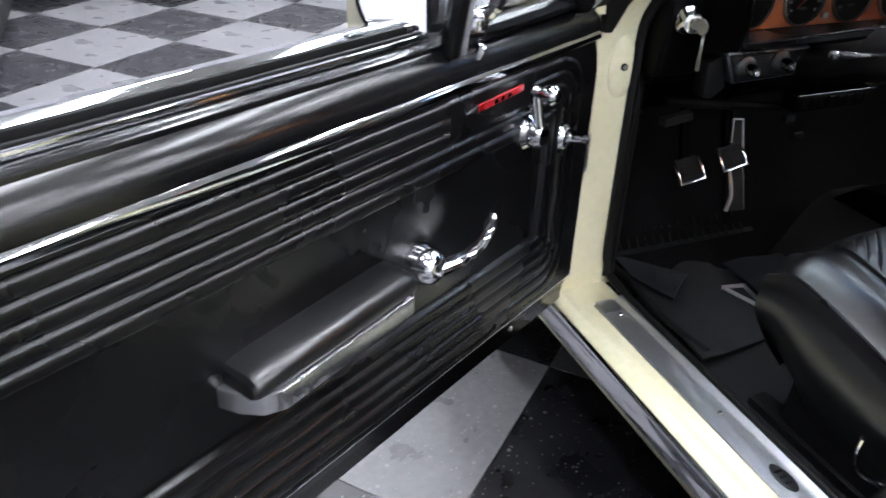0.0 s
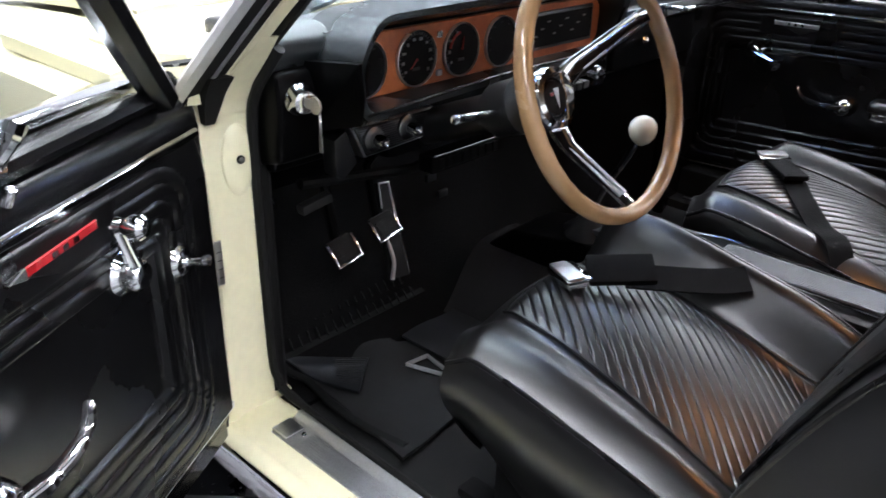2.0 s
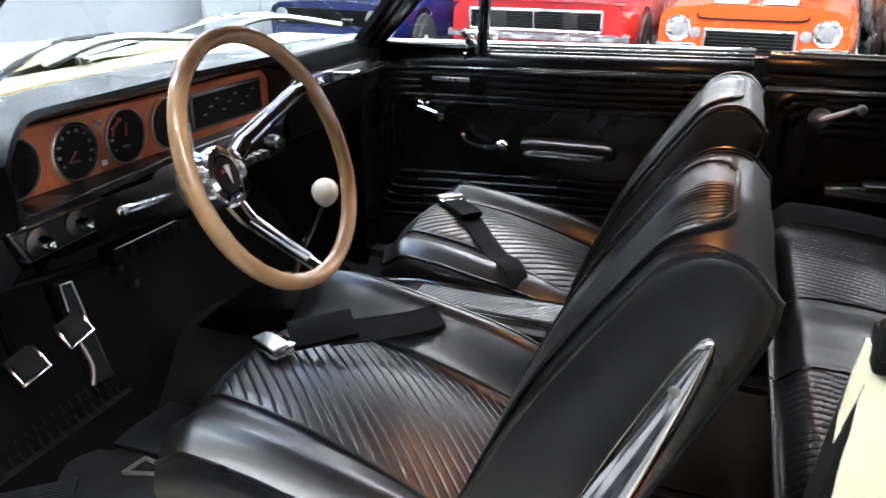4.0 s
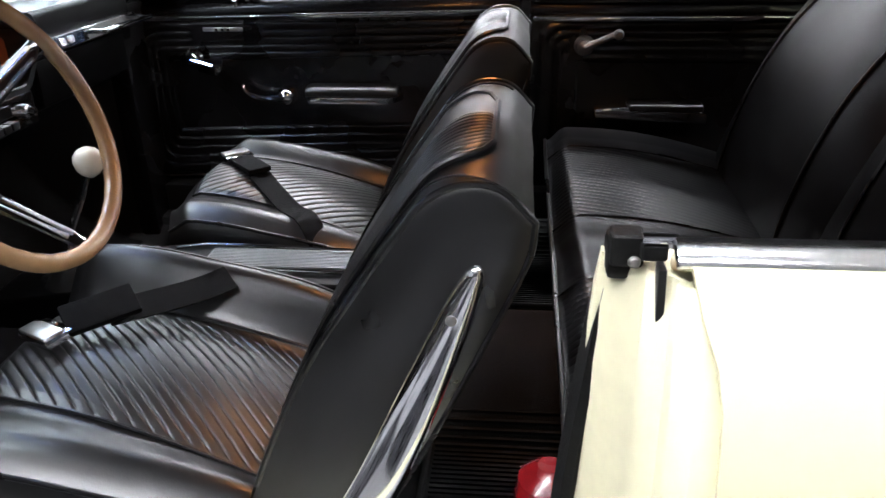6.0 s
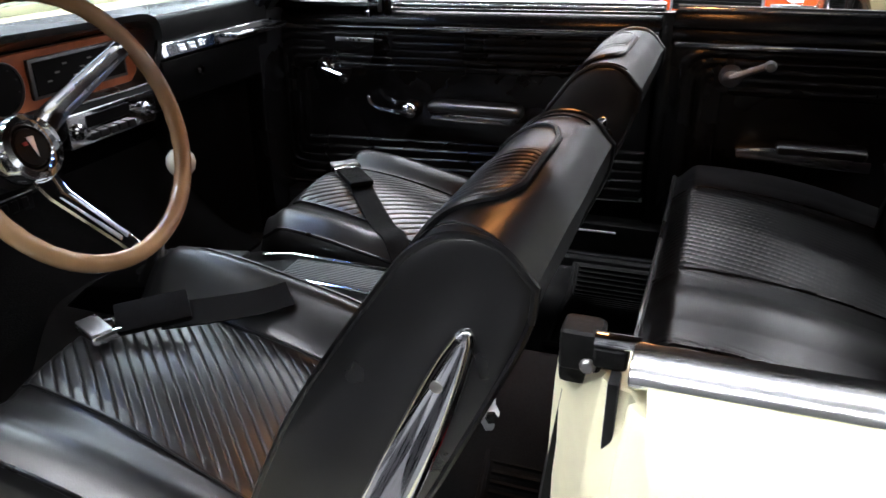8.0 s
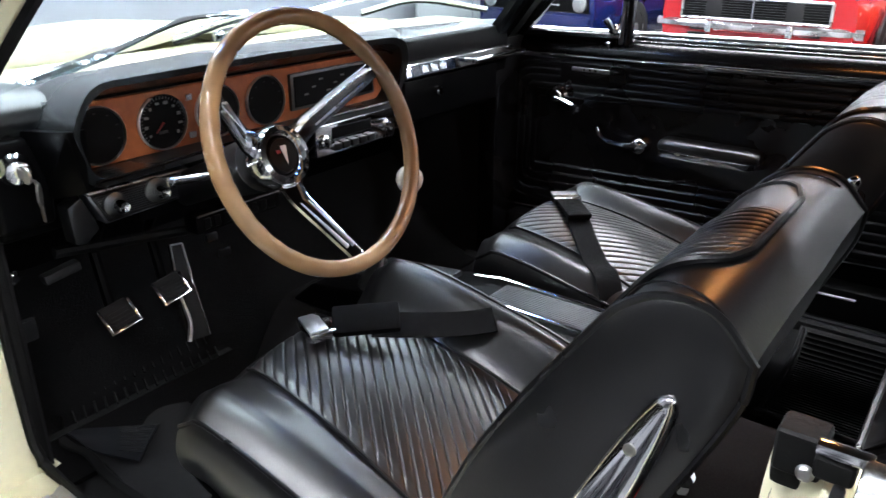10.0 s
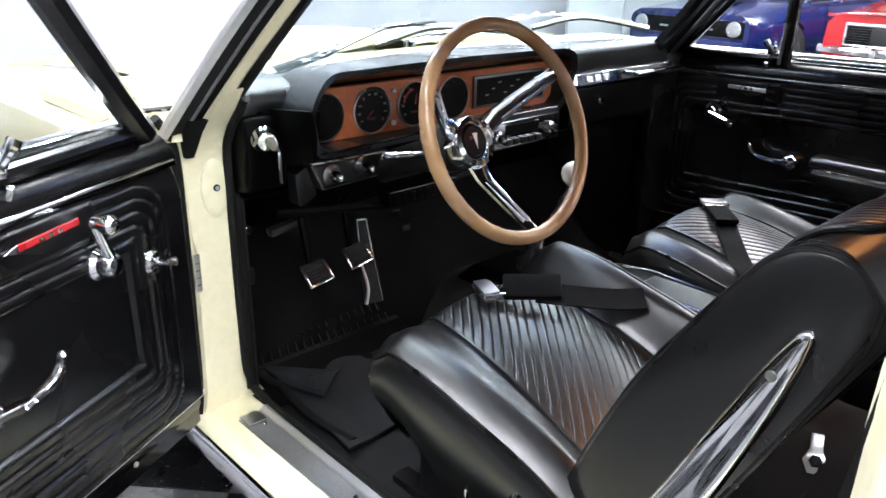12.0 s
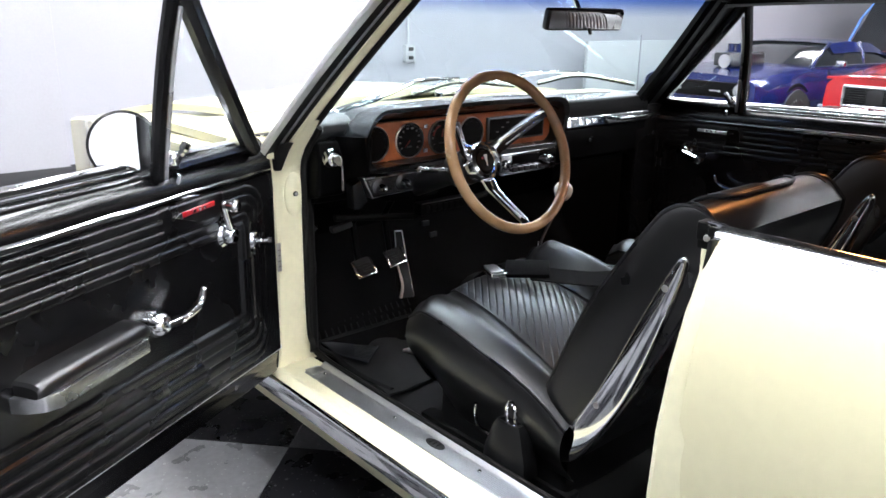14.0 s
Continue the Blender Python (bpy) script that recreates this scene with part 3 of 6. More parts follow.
part("lock_pillar", loft([[(x - o * smoothstep(0.70, 0.772, -x) + i * smoothstep(0.735, 0.70, -x), y + (0.5 * i if x > -0.78 else 0), z) for x, y in jamb] for z, o, i in levels]), CREAM_JAMB, car)
strip_line = curve_points([(-0.702, -0.772, 0.925), (-0.698, -0.764, 0.86), (-0.690, -0.750, 0.72), (-0.680, -0.743, 0.60), (-0.668, -0.740, 0.44), (-0.664, -0.745, 0.355)], 6)
part("jamb_rubber", loft([[(p.x + dx, p.y + dy, p.z) for dx, dy in ((-0.016, 0.0), (-0.013, 0.008), (0.012, 0.012), (0.020, 0.004), (0.018, -0.014), (-0.010, -0.014))] for p in strip_line]), RUBBER, car, "wide black door weatherstrip")
cap = part("belt_end_cap", joined(box((-0.736, -0.785, 0.929), (-0.714, -0.761, 0.9545), 0.004, 3), box((-0.744, -0.800, 0.938), (-0.728, -0.781, 0.9515), 0.004, 3), box((-0.730, -0.778, 0.916), (-0.700, -0.760, 0.946), 0.005, 2)), RUBBER, car)
part("bright_bead", box((-0.7445, -0.806, 0.9525), (-0.7365, -0.781, 0.9585), 0.0015, 2), CHROME, cap)
part("cap_screw", lathe([(0.0048, 0), (0.0045, 0.0022), (0.003, 0.004), (0.001, 0.0044)], facing((-0.7355, -0.778, 0.9345), (-1, 0, 0.15)), 12), STEEL, cap)
guide = part("channel_mouth", prism([(-0.757, 0.939), (-0.760, 0.922), (-0.765, 0.896), (-0.764, 0.872), (-0.756, 0.870), (-0.752, 0.894), (-0.742, 0.939)], "y", -0.7975, -0.7915, 0.0015), PLASTIC, car)
for xx, yy, zz in ((-0.745, -0.790, 0.915), (-0.764, -0.7985, 0.898)):
    part("channel_screw", lathe([(0.0035, 0), (0.003, 0.002), (0.001, 0.003)], facing((xx, yy, zz), (-1, 0.1, 0.3)), 10), STEEL, guide)
for k in range(2):
    part("jamb_dimple", tube([(-0.735, -0.777 + 0.001 * k, 0.780 - 0.014 * k), (-0.700, -0.755, 0.784 - 0.014 * k)], 0.004, 8), CREAM_JAMB, car)

dome = part("dome_lamp_bezel", lathe([(0.062, 0.0), (0.062, 0.008), (0.055, 0.012), (0.05, 0.012)], facing((0.0, -0.62, 1.308), (0, 0, -1)), 28), CHROME, car, "round dome lamp, lit")
part("dome_lens", lathe([(0.05, 0.010), (0.045, 0.018), (0.03, 0.024), (0.003, 0.026)], facing((0.0, -0.62, 1.308), (0, 0, -1)), 28), WARM, dome, "warm glowing lens")

# road wheels, nose and tail
for sgn in (-1, 1):
    for y in (1.08, -1.72):
        w = part("road_wheel", lathe([(0.19, -0.10), (0.30, -0.10), (0.325, -0.07), (0.325, 0.07), (0.30, 0.10), (0.19, 0.10)], facing((sgn * 0.74, y, 0.325), (sgn, 0, 0)), 32), TYRE, car, "black tyre")
        part("wheel_rim", lathe([(0.19, 0.085), (0.18, 0.104), (0.16, 0.09), (0.06, 0.075), (0.05, 0.11), (0.004, 0.112)], facing((sgn * 0.74, y, 0.325), (sgn, 0, 0)), 24), CHROME_DULL, w)
part("nose_panel", prism([(1.42, 0.30), (1.78, 0.34), (1.82, 0.60), (1.80, 0.815), (1.44, 0.80)], "x", -0.74, 0.74, 0.03, 3), CREAM, car)
part("tail_panel", prism([(-3.0, 0.34), (-3.10, 0.40), (-3.12, 0.70), (-3.08, 0.90), (-2.9, 0.90), (-2.9, 0.34)], "x", -0.80, 0.80, 0.03, 3), CREAM, car)
part("underbody", box((-0.70, -2.95, 0.20), (0.70, 1.60, 0.275), 0.02), RUBBER, car)

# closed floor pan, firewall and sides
part("toe_board", sheet(lambda u, v: (-0.66 + 1.32 * u, 0.34 + 0.36 * v, 0.285 + 0.33 * v * v), 8, 8, 0.01), TOE_SHADED, car, "black toe board, coloured darker for the footwell's shade")
part("firewall", box((-0.68, 0.66, 0.28), (0.68, 0.70, 0.93)), DASH_BLACK, car, smooth=0)
for sgn in (-1, 1):
    part("kick_panel", box((sgn * 0.632, 0.335, 0.30), (sgn * 0.646, 0.68, 0.90), 0.006), PLASTIC, car)


def floor_at(u, v):
    x, y = -0.662 + 1.324 * u, -1.02 + 1.40 * v
    hump = 0.155 * math.exp(-(x / 0.15) ** 4)
    side = 0.05 * smoothstep(0.60, 0.655, abs(x))
    return (x, y, 0.282 + hump + side + 0.10 * smoothstep(-0.93, -0.99, y))


part("carpet", sheet(floor_at, 60, 40, 0.008), CARPET, car, "black loop carpet over the floor pan")
part("seat_riser", box((-0.68, -1.3, 0.28), (0.68, -0.985, 0.42), 0.01), CARPET, car)
part("rear_bulkhead", box((-0.74, -1.62, 0.28), (0.74, -1.58, 0.92)), VINYL_SOFT, car, smooth=0)
part("inner_side", box((-0.712, -1.6, 0.30), (-0.702, -0.80, 0.89), 0.004), TRIM, car)
# black filler over the hinge gap, wide enough to keep outside light out
part("right_hinge_gap_filler", box((0.630, 0.29, 0.30), (0.775, 0.345, 0.92), 0.006), TRIM, car)
part("right_lock_cover", box((0.752, -0.725, 0.30), (0.79, -0.690, 0.94), 0.004), BLACK_PAINT, car)
part("right_sill", prism([(0.655, 0.22), (0.655, 0.352), (0.735, 0.356), (0.80, 0.35), (0.83, 0.28), (0.83, 0.22)], "y", -0.84, 0.5, 0.006), CARPET, car)
# filler added under the passenger door to stop light through the gap
part("right_door_gap_filler", box((0.705, -0.80, 0.345), (0.775, 0.29, 0.43), 0.006), RUBBER, car)
part("right_lower_strip", tube([(0.7035, -0.42, 0.410), (0.7035, -0.634, 0.412)], 0.003, 8), SATIN, car)
part("right_sill_plate", box((0.675, -0.78, 0.354), (0.688, 0.26, 0.358), 0.0015), RIBBED, car)


# ---- doors ----
def pleats(s):
    """Relief of one pleat: soft rise, then a sharp groove."""
    f = s - math.floor(s)
    return 1 - abs(2 * f - 1) ** 5


def door_thing(m, flip, label, crank_way, remote, rise):
    """A car door, inward along local x, ahead along local y; its crank's axle is at y = 0."""
    d = thing("car_door", label, "door", m)
    d.parent = car
    fx = FLIP if flip else None
    front, rear = 0.222, -0.853
    zt = 0.874

    def raked(bm):
        """The door's lines rise towards its rear edge, the lower ones more."""
        for v in bm.verts:
            k = rise[0] + (rise[1] - rise[0]) * min(1, max(0, (0.87 - v.co.z) / 0.42))
            v.co.z += k * (-0.05 - v.co.y)
            if v.co.y > 0.1:
                v.co.y -= 0.036 * smoothstep(0.80, 0.92, v.co.z)
        return bm

    def face(u, v):
        y, z = rear + (front - rear) * u, 0.452 + (zt - 0.452) * v
        a, b, c = (z - 0.768) / 0.095, (y - 0.060) / 0.100, (0.585 - z) / 0.125
        top = max(a, 0.0)
        s = (max(a, 0) ** 4 + max(b, 0) ** 4) ** 0.25 if a > 0 or b > 0 else 0.0
        s = max(s, (max(c, 0) ** 4 + max(b, 0) ** 4) ** 0.25) if c > 0 else max(s, max(b, 0))
        boss = smoothstep(-0.200, -0.196, y) * (1 - smoothstep(0.0, 0.004, y)) * smoothstep(0.814, 0.818, z) * (1 - smoothstep(0.862, 0.866, z))
        h = 0.0
        if s > 0:
            k = min(s, 1.0) * 5
            h = 0.003 + 0.006 * pleats(k) if k < 5 else 0.006
        edge = smoothstep(0, 0.012, y - rear) * smoothstep(0, 0.012, front - y)
        h = h * (1 - boss) + 0.011 * boss
        return (h * edge - 0.012 * (1 - edge) + 0.003, y, z)

    part("trim_panel", raked(sheet(face, 230, 190)), TRIM, d, "black pleated vinyl trim panel", m=fx)
    # inner shell above the trim, rounded to the window slot
    prof = [(-0.004, 0.862), (0.006, 0.870), (0.010, 0.884), (0.006, 0.902), (-0.006, 0.917), (-0.022, 0.925), (-0.055, 0.926), (-0.06, 0.86)]
    part("upper_shell", raked(prism(prof, "y", rear, front + 0.01, 0.004, 2)), BLACK_PAINT, d, "gloss black painted upper door", m=fx)
    part("lower_shell", raked(prism([(-0.004, 0.455), (-0.006, 0.425), (-0.02, 0.385), (-0.06, 0.375), (-0.06, 0.47)], "y", rear, front, 0.004, 2)), BLACK_PAINT, d, "black lower edge of the door", m=fx)
    part("shell", raked(box((-0.062, rear, 0.385), (-0.010, front, 0.925), 0.004)), BLACK_PAINT, d, m=fx)
    part("outer_skin", sheet(lambda u, v: (-0.072 - 0.045 * math.sin(math.pi * min(1, 0.1 + 0.8 * v)), rear - 0.015 + (front - rear + 0.05) * u, 0.375 + 0.545 * v), 6, 10, 0.006), CREAM, d, "cream painted outer skin", m=fx)
    part("top_moulding", raked(prism([(0.004, zt - 0.006), (0.012, zt - 0.004), (0.013, zt + 0.005), (0.008, zt + 0.011), (0.002, zt + 0.010)], "y", rear + 0.004, front, 0.002)), CHROME, d, "bright upper trim strip", m=fx)
    part("bottom_moulding", raked(prism([(0.000, 0.446), (0.008, 0.448), (0.008, 0.458), (0.000, 0.460)], "y", rear + 0.004, front - 0.004, 0.002)), SATIN, d, m=fx)
    for x, z, w in ((-0.040, 0.930, 0.005), (-0.062, 0.932, 0.006)):
        part("window_seal", raked(box((x - w, rear, z - 0.01), (x + w * 0.2, -0.18, z + 0.004), 0.002)), RUBBER, d, m=fx)
    part("inner_belt_strip", raked(box((-0.036, rear, 0.926), (-0.030, -0.18, 0.933), 0.002)), CHROME, d, m=fx)
    part("outer_belt_strip", raked(prism([(-0.066, 0.920), (-0.066, 0.935), (-0.078, 0.941), (-0.102, 0.936), (-0.110, 0.918)], "y", rear, front + 0.02, 0.002)), CHROME, d, "bright belt moulding", m=fx)
    # quarter-light window
    post = [(-0.004, -0.174, 0.918), (0.022, -0.188, 1.02), (0.050, -0.198, 1.13), (0.072, -0.200, 1.21), (0.087, -0.201, 1.27)]
    lead = [(-0.004, 0.152, 0.922), (0.018, 0.066, 1.00), (0.043, -0.037, 1.10), (0.072, -0.148, 1.21), (0.086, -0.192, 1.262)]
    part("window_post", tube(curve_points(post, 4), 0.013, 8), BLACK_PAINT, d, m=fx)
    part("post_edge", tube(curve_points([(x + 0.006, y + 0.015, z) for x, y, z in post[:-1]], 4), 0.0055, 6), CHROME_DULL, d, m=fx)
    part("quarterlight_frame", tube(curve_points(lead, 4), 0.020, 8), BLACK_PAINT, d, m=fx)
    part("frame_edge", tube(curve_points([(x - 0.008, y + 0.015, z + 0.006) for x, y, z in lead], 4), 0.0045, 6), CHROME, d, m=fx)
    part("quarterlight_sill", tube([(-0.006, -0.174, 0.930), (-0.006, 0.158, 0.926)], 0.012, 8), BLACK_PAINT, d, m=fx)
    bm = bmesh.new()
    lo, hi = curve_points(post, 4), curve_points(lead, 4)
    va, vb = [bm.verts.new(p) for p in lo], [bm.verts.new(p) for p in hi]
    for k in range(len(lo) - 1):
        bm.faces.new((va[k], vb[k], vb[k + 1], va[k + 1]))
    ob = part("quarterlight_pane", bm, GLASS, d, m=fx)
    ob.visible_shadow = False
    latch = part("quarterlight_latch", joined(lathe([(0.013, 0), (0.013, 0.012), (0.009, 0.016), (0.004, 0.017)], facing((0.005, -0.142, 0.952), (1, 0, 0)), 14), tube(curve_points([(0.018, -0.142, 0.952), (0.026, -0.136, 0.964), (0.030, -0.128, 0.978)], 4), [0.007] * 5 + [0.009] * 4, 8), tube([(0.004, -0.165, 0.940), (0.012, -0.135, 0.938)], 0.007, 8)), CHROME, d, m=fx)
    part("lock_knob", lathe([(0.0065, 0), (0.0065, 0.012), (0.005, 0.017), (0.001, 0.018)], facing((0.002, -0.128, 0.905), (0.6, 0, 1)), 12), CHROME, d, m=fx)
    # badge
    badge = part("badge_back", prism([(-0.035, 0.850), (-0.167, 0.850), (-0.100, 0.825)], "x", 0.013, 0.0155, 0.001, 1), PLASTIC, d, "dark wedge of the door badge", m=fx)
    part("badge_bar", prism([(-0.036, 0.8425), (-0.036, 0.8525), (-0.145, 0.8525), (-0.153, 0.8475), (-0.145, 0.8425)], "x", 0.0155, 0.0185, 0.001, 1), RED if remote else CHROME_DULL, d, "enamel badge bar", m=fx)
    part("badge_tip", prism([(-0.143, 0.841), (-0.143, 0.854), (-0.168, 0.8475)], "x", 0.015, 0.020, 0.001, 1), CHROME, d, m=fx)
    for k in range(3):
        part("badge_mark", box((0.0186, -0.076 - 0.016 * k, 0.8445), (0.0192, -0.068 - 0.016 * k, 0.8500)), CHROME, d, smooth=0, m=fx)
    # window crank
    cw = Vector(crank_way).normalized()
    rose = part("crank_boss", lathe([(0.026, 0), (0.025, 0.006), (0.019, 0.012), (0.018, 0.026), (0.014, 0.031), (0.004, 0.032)], facing((0.006, 0, 0.773), (1, 0, 0)), 20), CHROME, d, m=fx)
    end = Vector((0.03, 0, 0.773)) + cw * 0.073
    part("crank_arm", tube([(0.030, 0, 0.773), Vector((0.030, 0, 0.773)) + cw * 0.03, end], [0.010, 0.0075, 0.008], 8, 0.7), CHROME, d, m=fx)
    part("crank_knob", lathe([(0.009, 0), (0.008, 0.008), (0.0135, 0.018), (0.0135, 0.028), (0.009, 0.033), (0.002, 0.034)], facing(end, (1, 0, 0)), 16), CHROME, d, m=fx)
    # inside handle: boss and curved lever
    hb = part("handle_boss", lathe([(0.026, 0), (0.0255, 0.010), (0.0235, 0.020), (0.019, 0.030), (0.012, 0.036), (0.003, 0.038)], facing((0.004, -0.240, 0.674), (1, 0, 0)), 20), CHROME, d, m=fx)
    part("handle_lever", tube(curve_points([(0.034, -0.238, 0.674), (0.042, -0.205, 0.674), (0.046, -0.170, 0.678), (0.046, -0.144, 0.690), (0.044, -0.133, 0.711)], 5), [0.0125] * 6 + [0.0095] * 6 + [0.008] * 5 + [0.007] * 3 + [0.004], 10, 0.65), CHROME, d, m=fx)
    # armrest: padded top on a bright tapering base
    ends = ((-0.300, 0.82), (-0.304, 0.94), (-0.320, 1.0), (-0.45, 1.0), (-0.505, 1.0), (-0.527, 0.95), (-0.538, 0.84), (-0.542, 0.66))
    part("armrest_pad", loft([[(0.002 + sx * 0.051 * (0.6 + 0.4 * k), y, 0.680 + hz * 0.027 * k) for sx, hz in ((0, 0), (0.85, 0), (0.96, 0.1), (1, 0.35), (0.98, 0.62), (0.90, 0.83), (0.75, 0.95), (0.5, 1), (0, 1))] for y, k in ends]), VINYL, d, "padded black vinyl armrest", m=fx)
    part("armrest_base", prism([(0.0, -0.300), (0.048, -0.304), (0.055, -0.312), (0.056, -0.512), (0.046, -0.532), (0.026, -0.545), (0.0, -0.552)], "z", 0.656 if remote else 0.664, 0.681, 0.003), CHROME_DULL if remote else CHROME, d, "bright armrest base", m=fx)
    if remote:
        r = part("mirror_control", lathe([(0.023, 0), (0.022, 0.006), (0.017, 0.014), (0.009, 0.016), (0.008, 0.02)], facing((0.004, 0.114, 0.730), (1, 0, 0)), 20), CHROME, d, m=fx)
        part("control_stick", joined(tube([(0.02, 0.114, 0.730), (0.040, 0.119, 0.732)], 0.0045, 8), lathe([(0.003, 0), (0.0075, 0.004), (0.0075, 0.009), (0.002, 0.013)], facing((0.038, 0.119, 0.732), (1, 0.15, 0.1)), 12)), CHROME, d, m=fx)
    part("edge_screw", lathe([(0.005, 0), (0.004, 0.003), (0.001, 0.004)], facing((0.0, 0.02, 0.42), (1, 0, 0)), 10), STEEL, d, m=fx)
    return d


DOOR_L = Matrix.Translation((-0.9665, 0.1555, 0)) @ Matrix.Rotation(radians(-57.5), 4, "Z")
door_left = door_thing(DOOR_L, False, "open driver's door with black pleated trim, chrome crank and armrest", (0.0, -0.35, 1), True, (0.030, 0.062))
DOOR_R = Matrix.Translation((0.756, 0.163, 0))
door_right = door_thing(DOOR_R, True, "closed passenger door with black pleated trim and chrome fittings", (0, -1, -0.3), False, (0.015, 0.045))

# ---- cabin: dashboard ----
dash = thing("dashboard", "black padded dashboard with walnut gauge panel and chrome trim", "dashboard", Matrix.Translation((0.012, 0.032, 0)))
part("top_pad", sheet(lambda u, v: ((2 * u - 1) * 0.665, 0.262 + (0.075 + 0.15 * (1 - (2 * u - 1) ** 2)) * v, 0.974 - 0.030 * (1 - v) ** 3 - 0.022 * v * v), 30, 8, 0.02), PAD, dash, "dark padded dash top")
part("lower_panel", prism([(0.262, 0.955), (0.252, 0.92), (0.258, 0.84), (0.285, 0.755), (0.40, 0.745), (0.40, 0.95)], "x", -0.655, 0.665, 0.010, 3), DASH_BLACK, dash)
outer_back = [(-0.535, 0.31, 0.978), (-0.2, 0.33, 0.984), (0.10, 0.33, 0.980), (0.165, 0.33, 0.965), (0.205, 0.32, 0.925), (0.21, 0.31, 0.87), (0.19, 0.30, 0.815), (-0.2, 0.30, 0.812), (-0.585, 0.30, 0.815), (-0.606, 0.30, 0.918)]
outer_lip = [(-0.548, 0.162, 0.988), (-0.2, 0.168, 0.990), (0.10, 0.166, 0.985), (0.148, 0.176, 0.972), (0.182, 0.196, 0.930), (0.186, 0.214, 0.880), (0.166, 0.226, 0.826), (-0.2, 0.230, 0.826), (-0.562, 0.190, 0.832), (-0.588, 0.160, 0.928)]
inner_lip = [(-0.538, 0.165, 0.978), (-0.2, 0.172, 0.978), (0.095, 0.170, 0.973), (0.136, 0.181, 0.960), (0.166, 0.202, 0.925), (0.169, 0.217, 0.882), (0.150, 0.228, 0.840), (-0.2, 0.231, 0.840), (-0.548, 0.192, 0.842), (-0.577, 0.164, 0.926)]
inner_back = [(-0.530, 0.256, 0.950), (-0.2, 0.256, 0.950), (0.10, 0.256, 0.948), (0.138, 0.256, 0.942), (0.160, 0.256, 0.918), (0.161, 0.256, 0.880), (0.142, 0.256, 0.848), (-0.2, 0.256, 0.846), (-0.545, 0.256, 0.846), (-0.552, 0.256, 0.905)]
def rounded(loop):
    """A closed outline with its corners eased."""
    p = [Vector(q) for q in loop]
    out = []
    for a, b, c in zip(p[-1:] + p[:-1], p, p[1:] + p[:1]):
        r = min(0.035, 0.45 * (b - a).length, 0.45 * (c - b).length)
        p0, p1 = b + (a - b).normalized() * r, b + (c - b).normalized() * r
        out += [p0.lerp(b, t).lerp(b.lerp(p1, t), t) for t in (0, 0.2, 0.4, 0.6, 0.8, 1)]
    return out


part("cluster_hood", bevel(loft([rounded(q) for q in (outer_back, outer_lip, inner_lip, inner_back)], caps=False), 0.003, 2, 40), PAD, dash, "padded hood framing the gauges", smooth=40)
part("pad_lobe", prism([(0.42, 0.966), (0.32, 0.972), (0.275, 0.968), (0.252, 0.955), (0.243, 0.936), (0.250, 0.916), (0.272, 0.902), (0.42, 0.900)], "x", -0.664, -0.556, 0.012, 4), PAD, dash)
part("cluster_cheek", bevel(loft([[(-0.594, 0.157, 0.930), (-0.616, 0.262, 0.922), (-0.592, 0.262, 0.812), (-0.566, 0.186, 0.832)], [(-0.560, 0.172, 0.926), (-0.576, 0.272, 0.918), (-0.560, 0.272, 0.816), (-0.548, 0.196, 0.836)]]), 0.004, 2), DASH_BLACK, dash, "hard black cheek of the gauge hood")
part("opening_line", tube([Vector(p) + Vector((0, -0.002, 0)) for p in inner_lip[4:9]], 0.0028, 6), BLACK_PAINT, dash)
wood = part("walnut_panel", prism([(-0.545, 0.845), (-0.555, 0.90), (-0.545, 0.945), (0.135, 0.945), (0.158, 0.925), (0.158, 0.865), (0.135, 0.845)], "y", 0.252, 0.262, 0.002, 1), WOOD_DASH, dash, "reddish walnut veneer gauge panel")
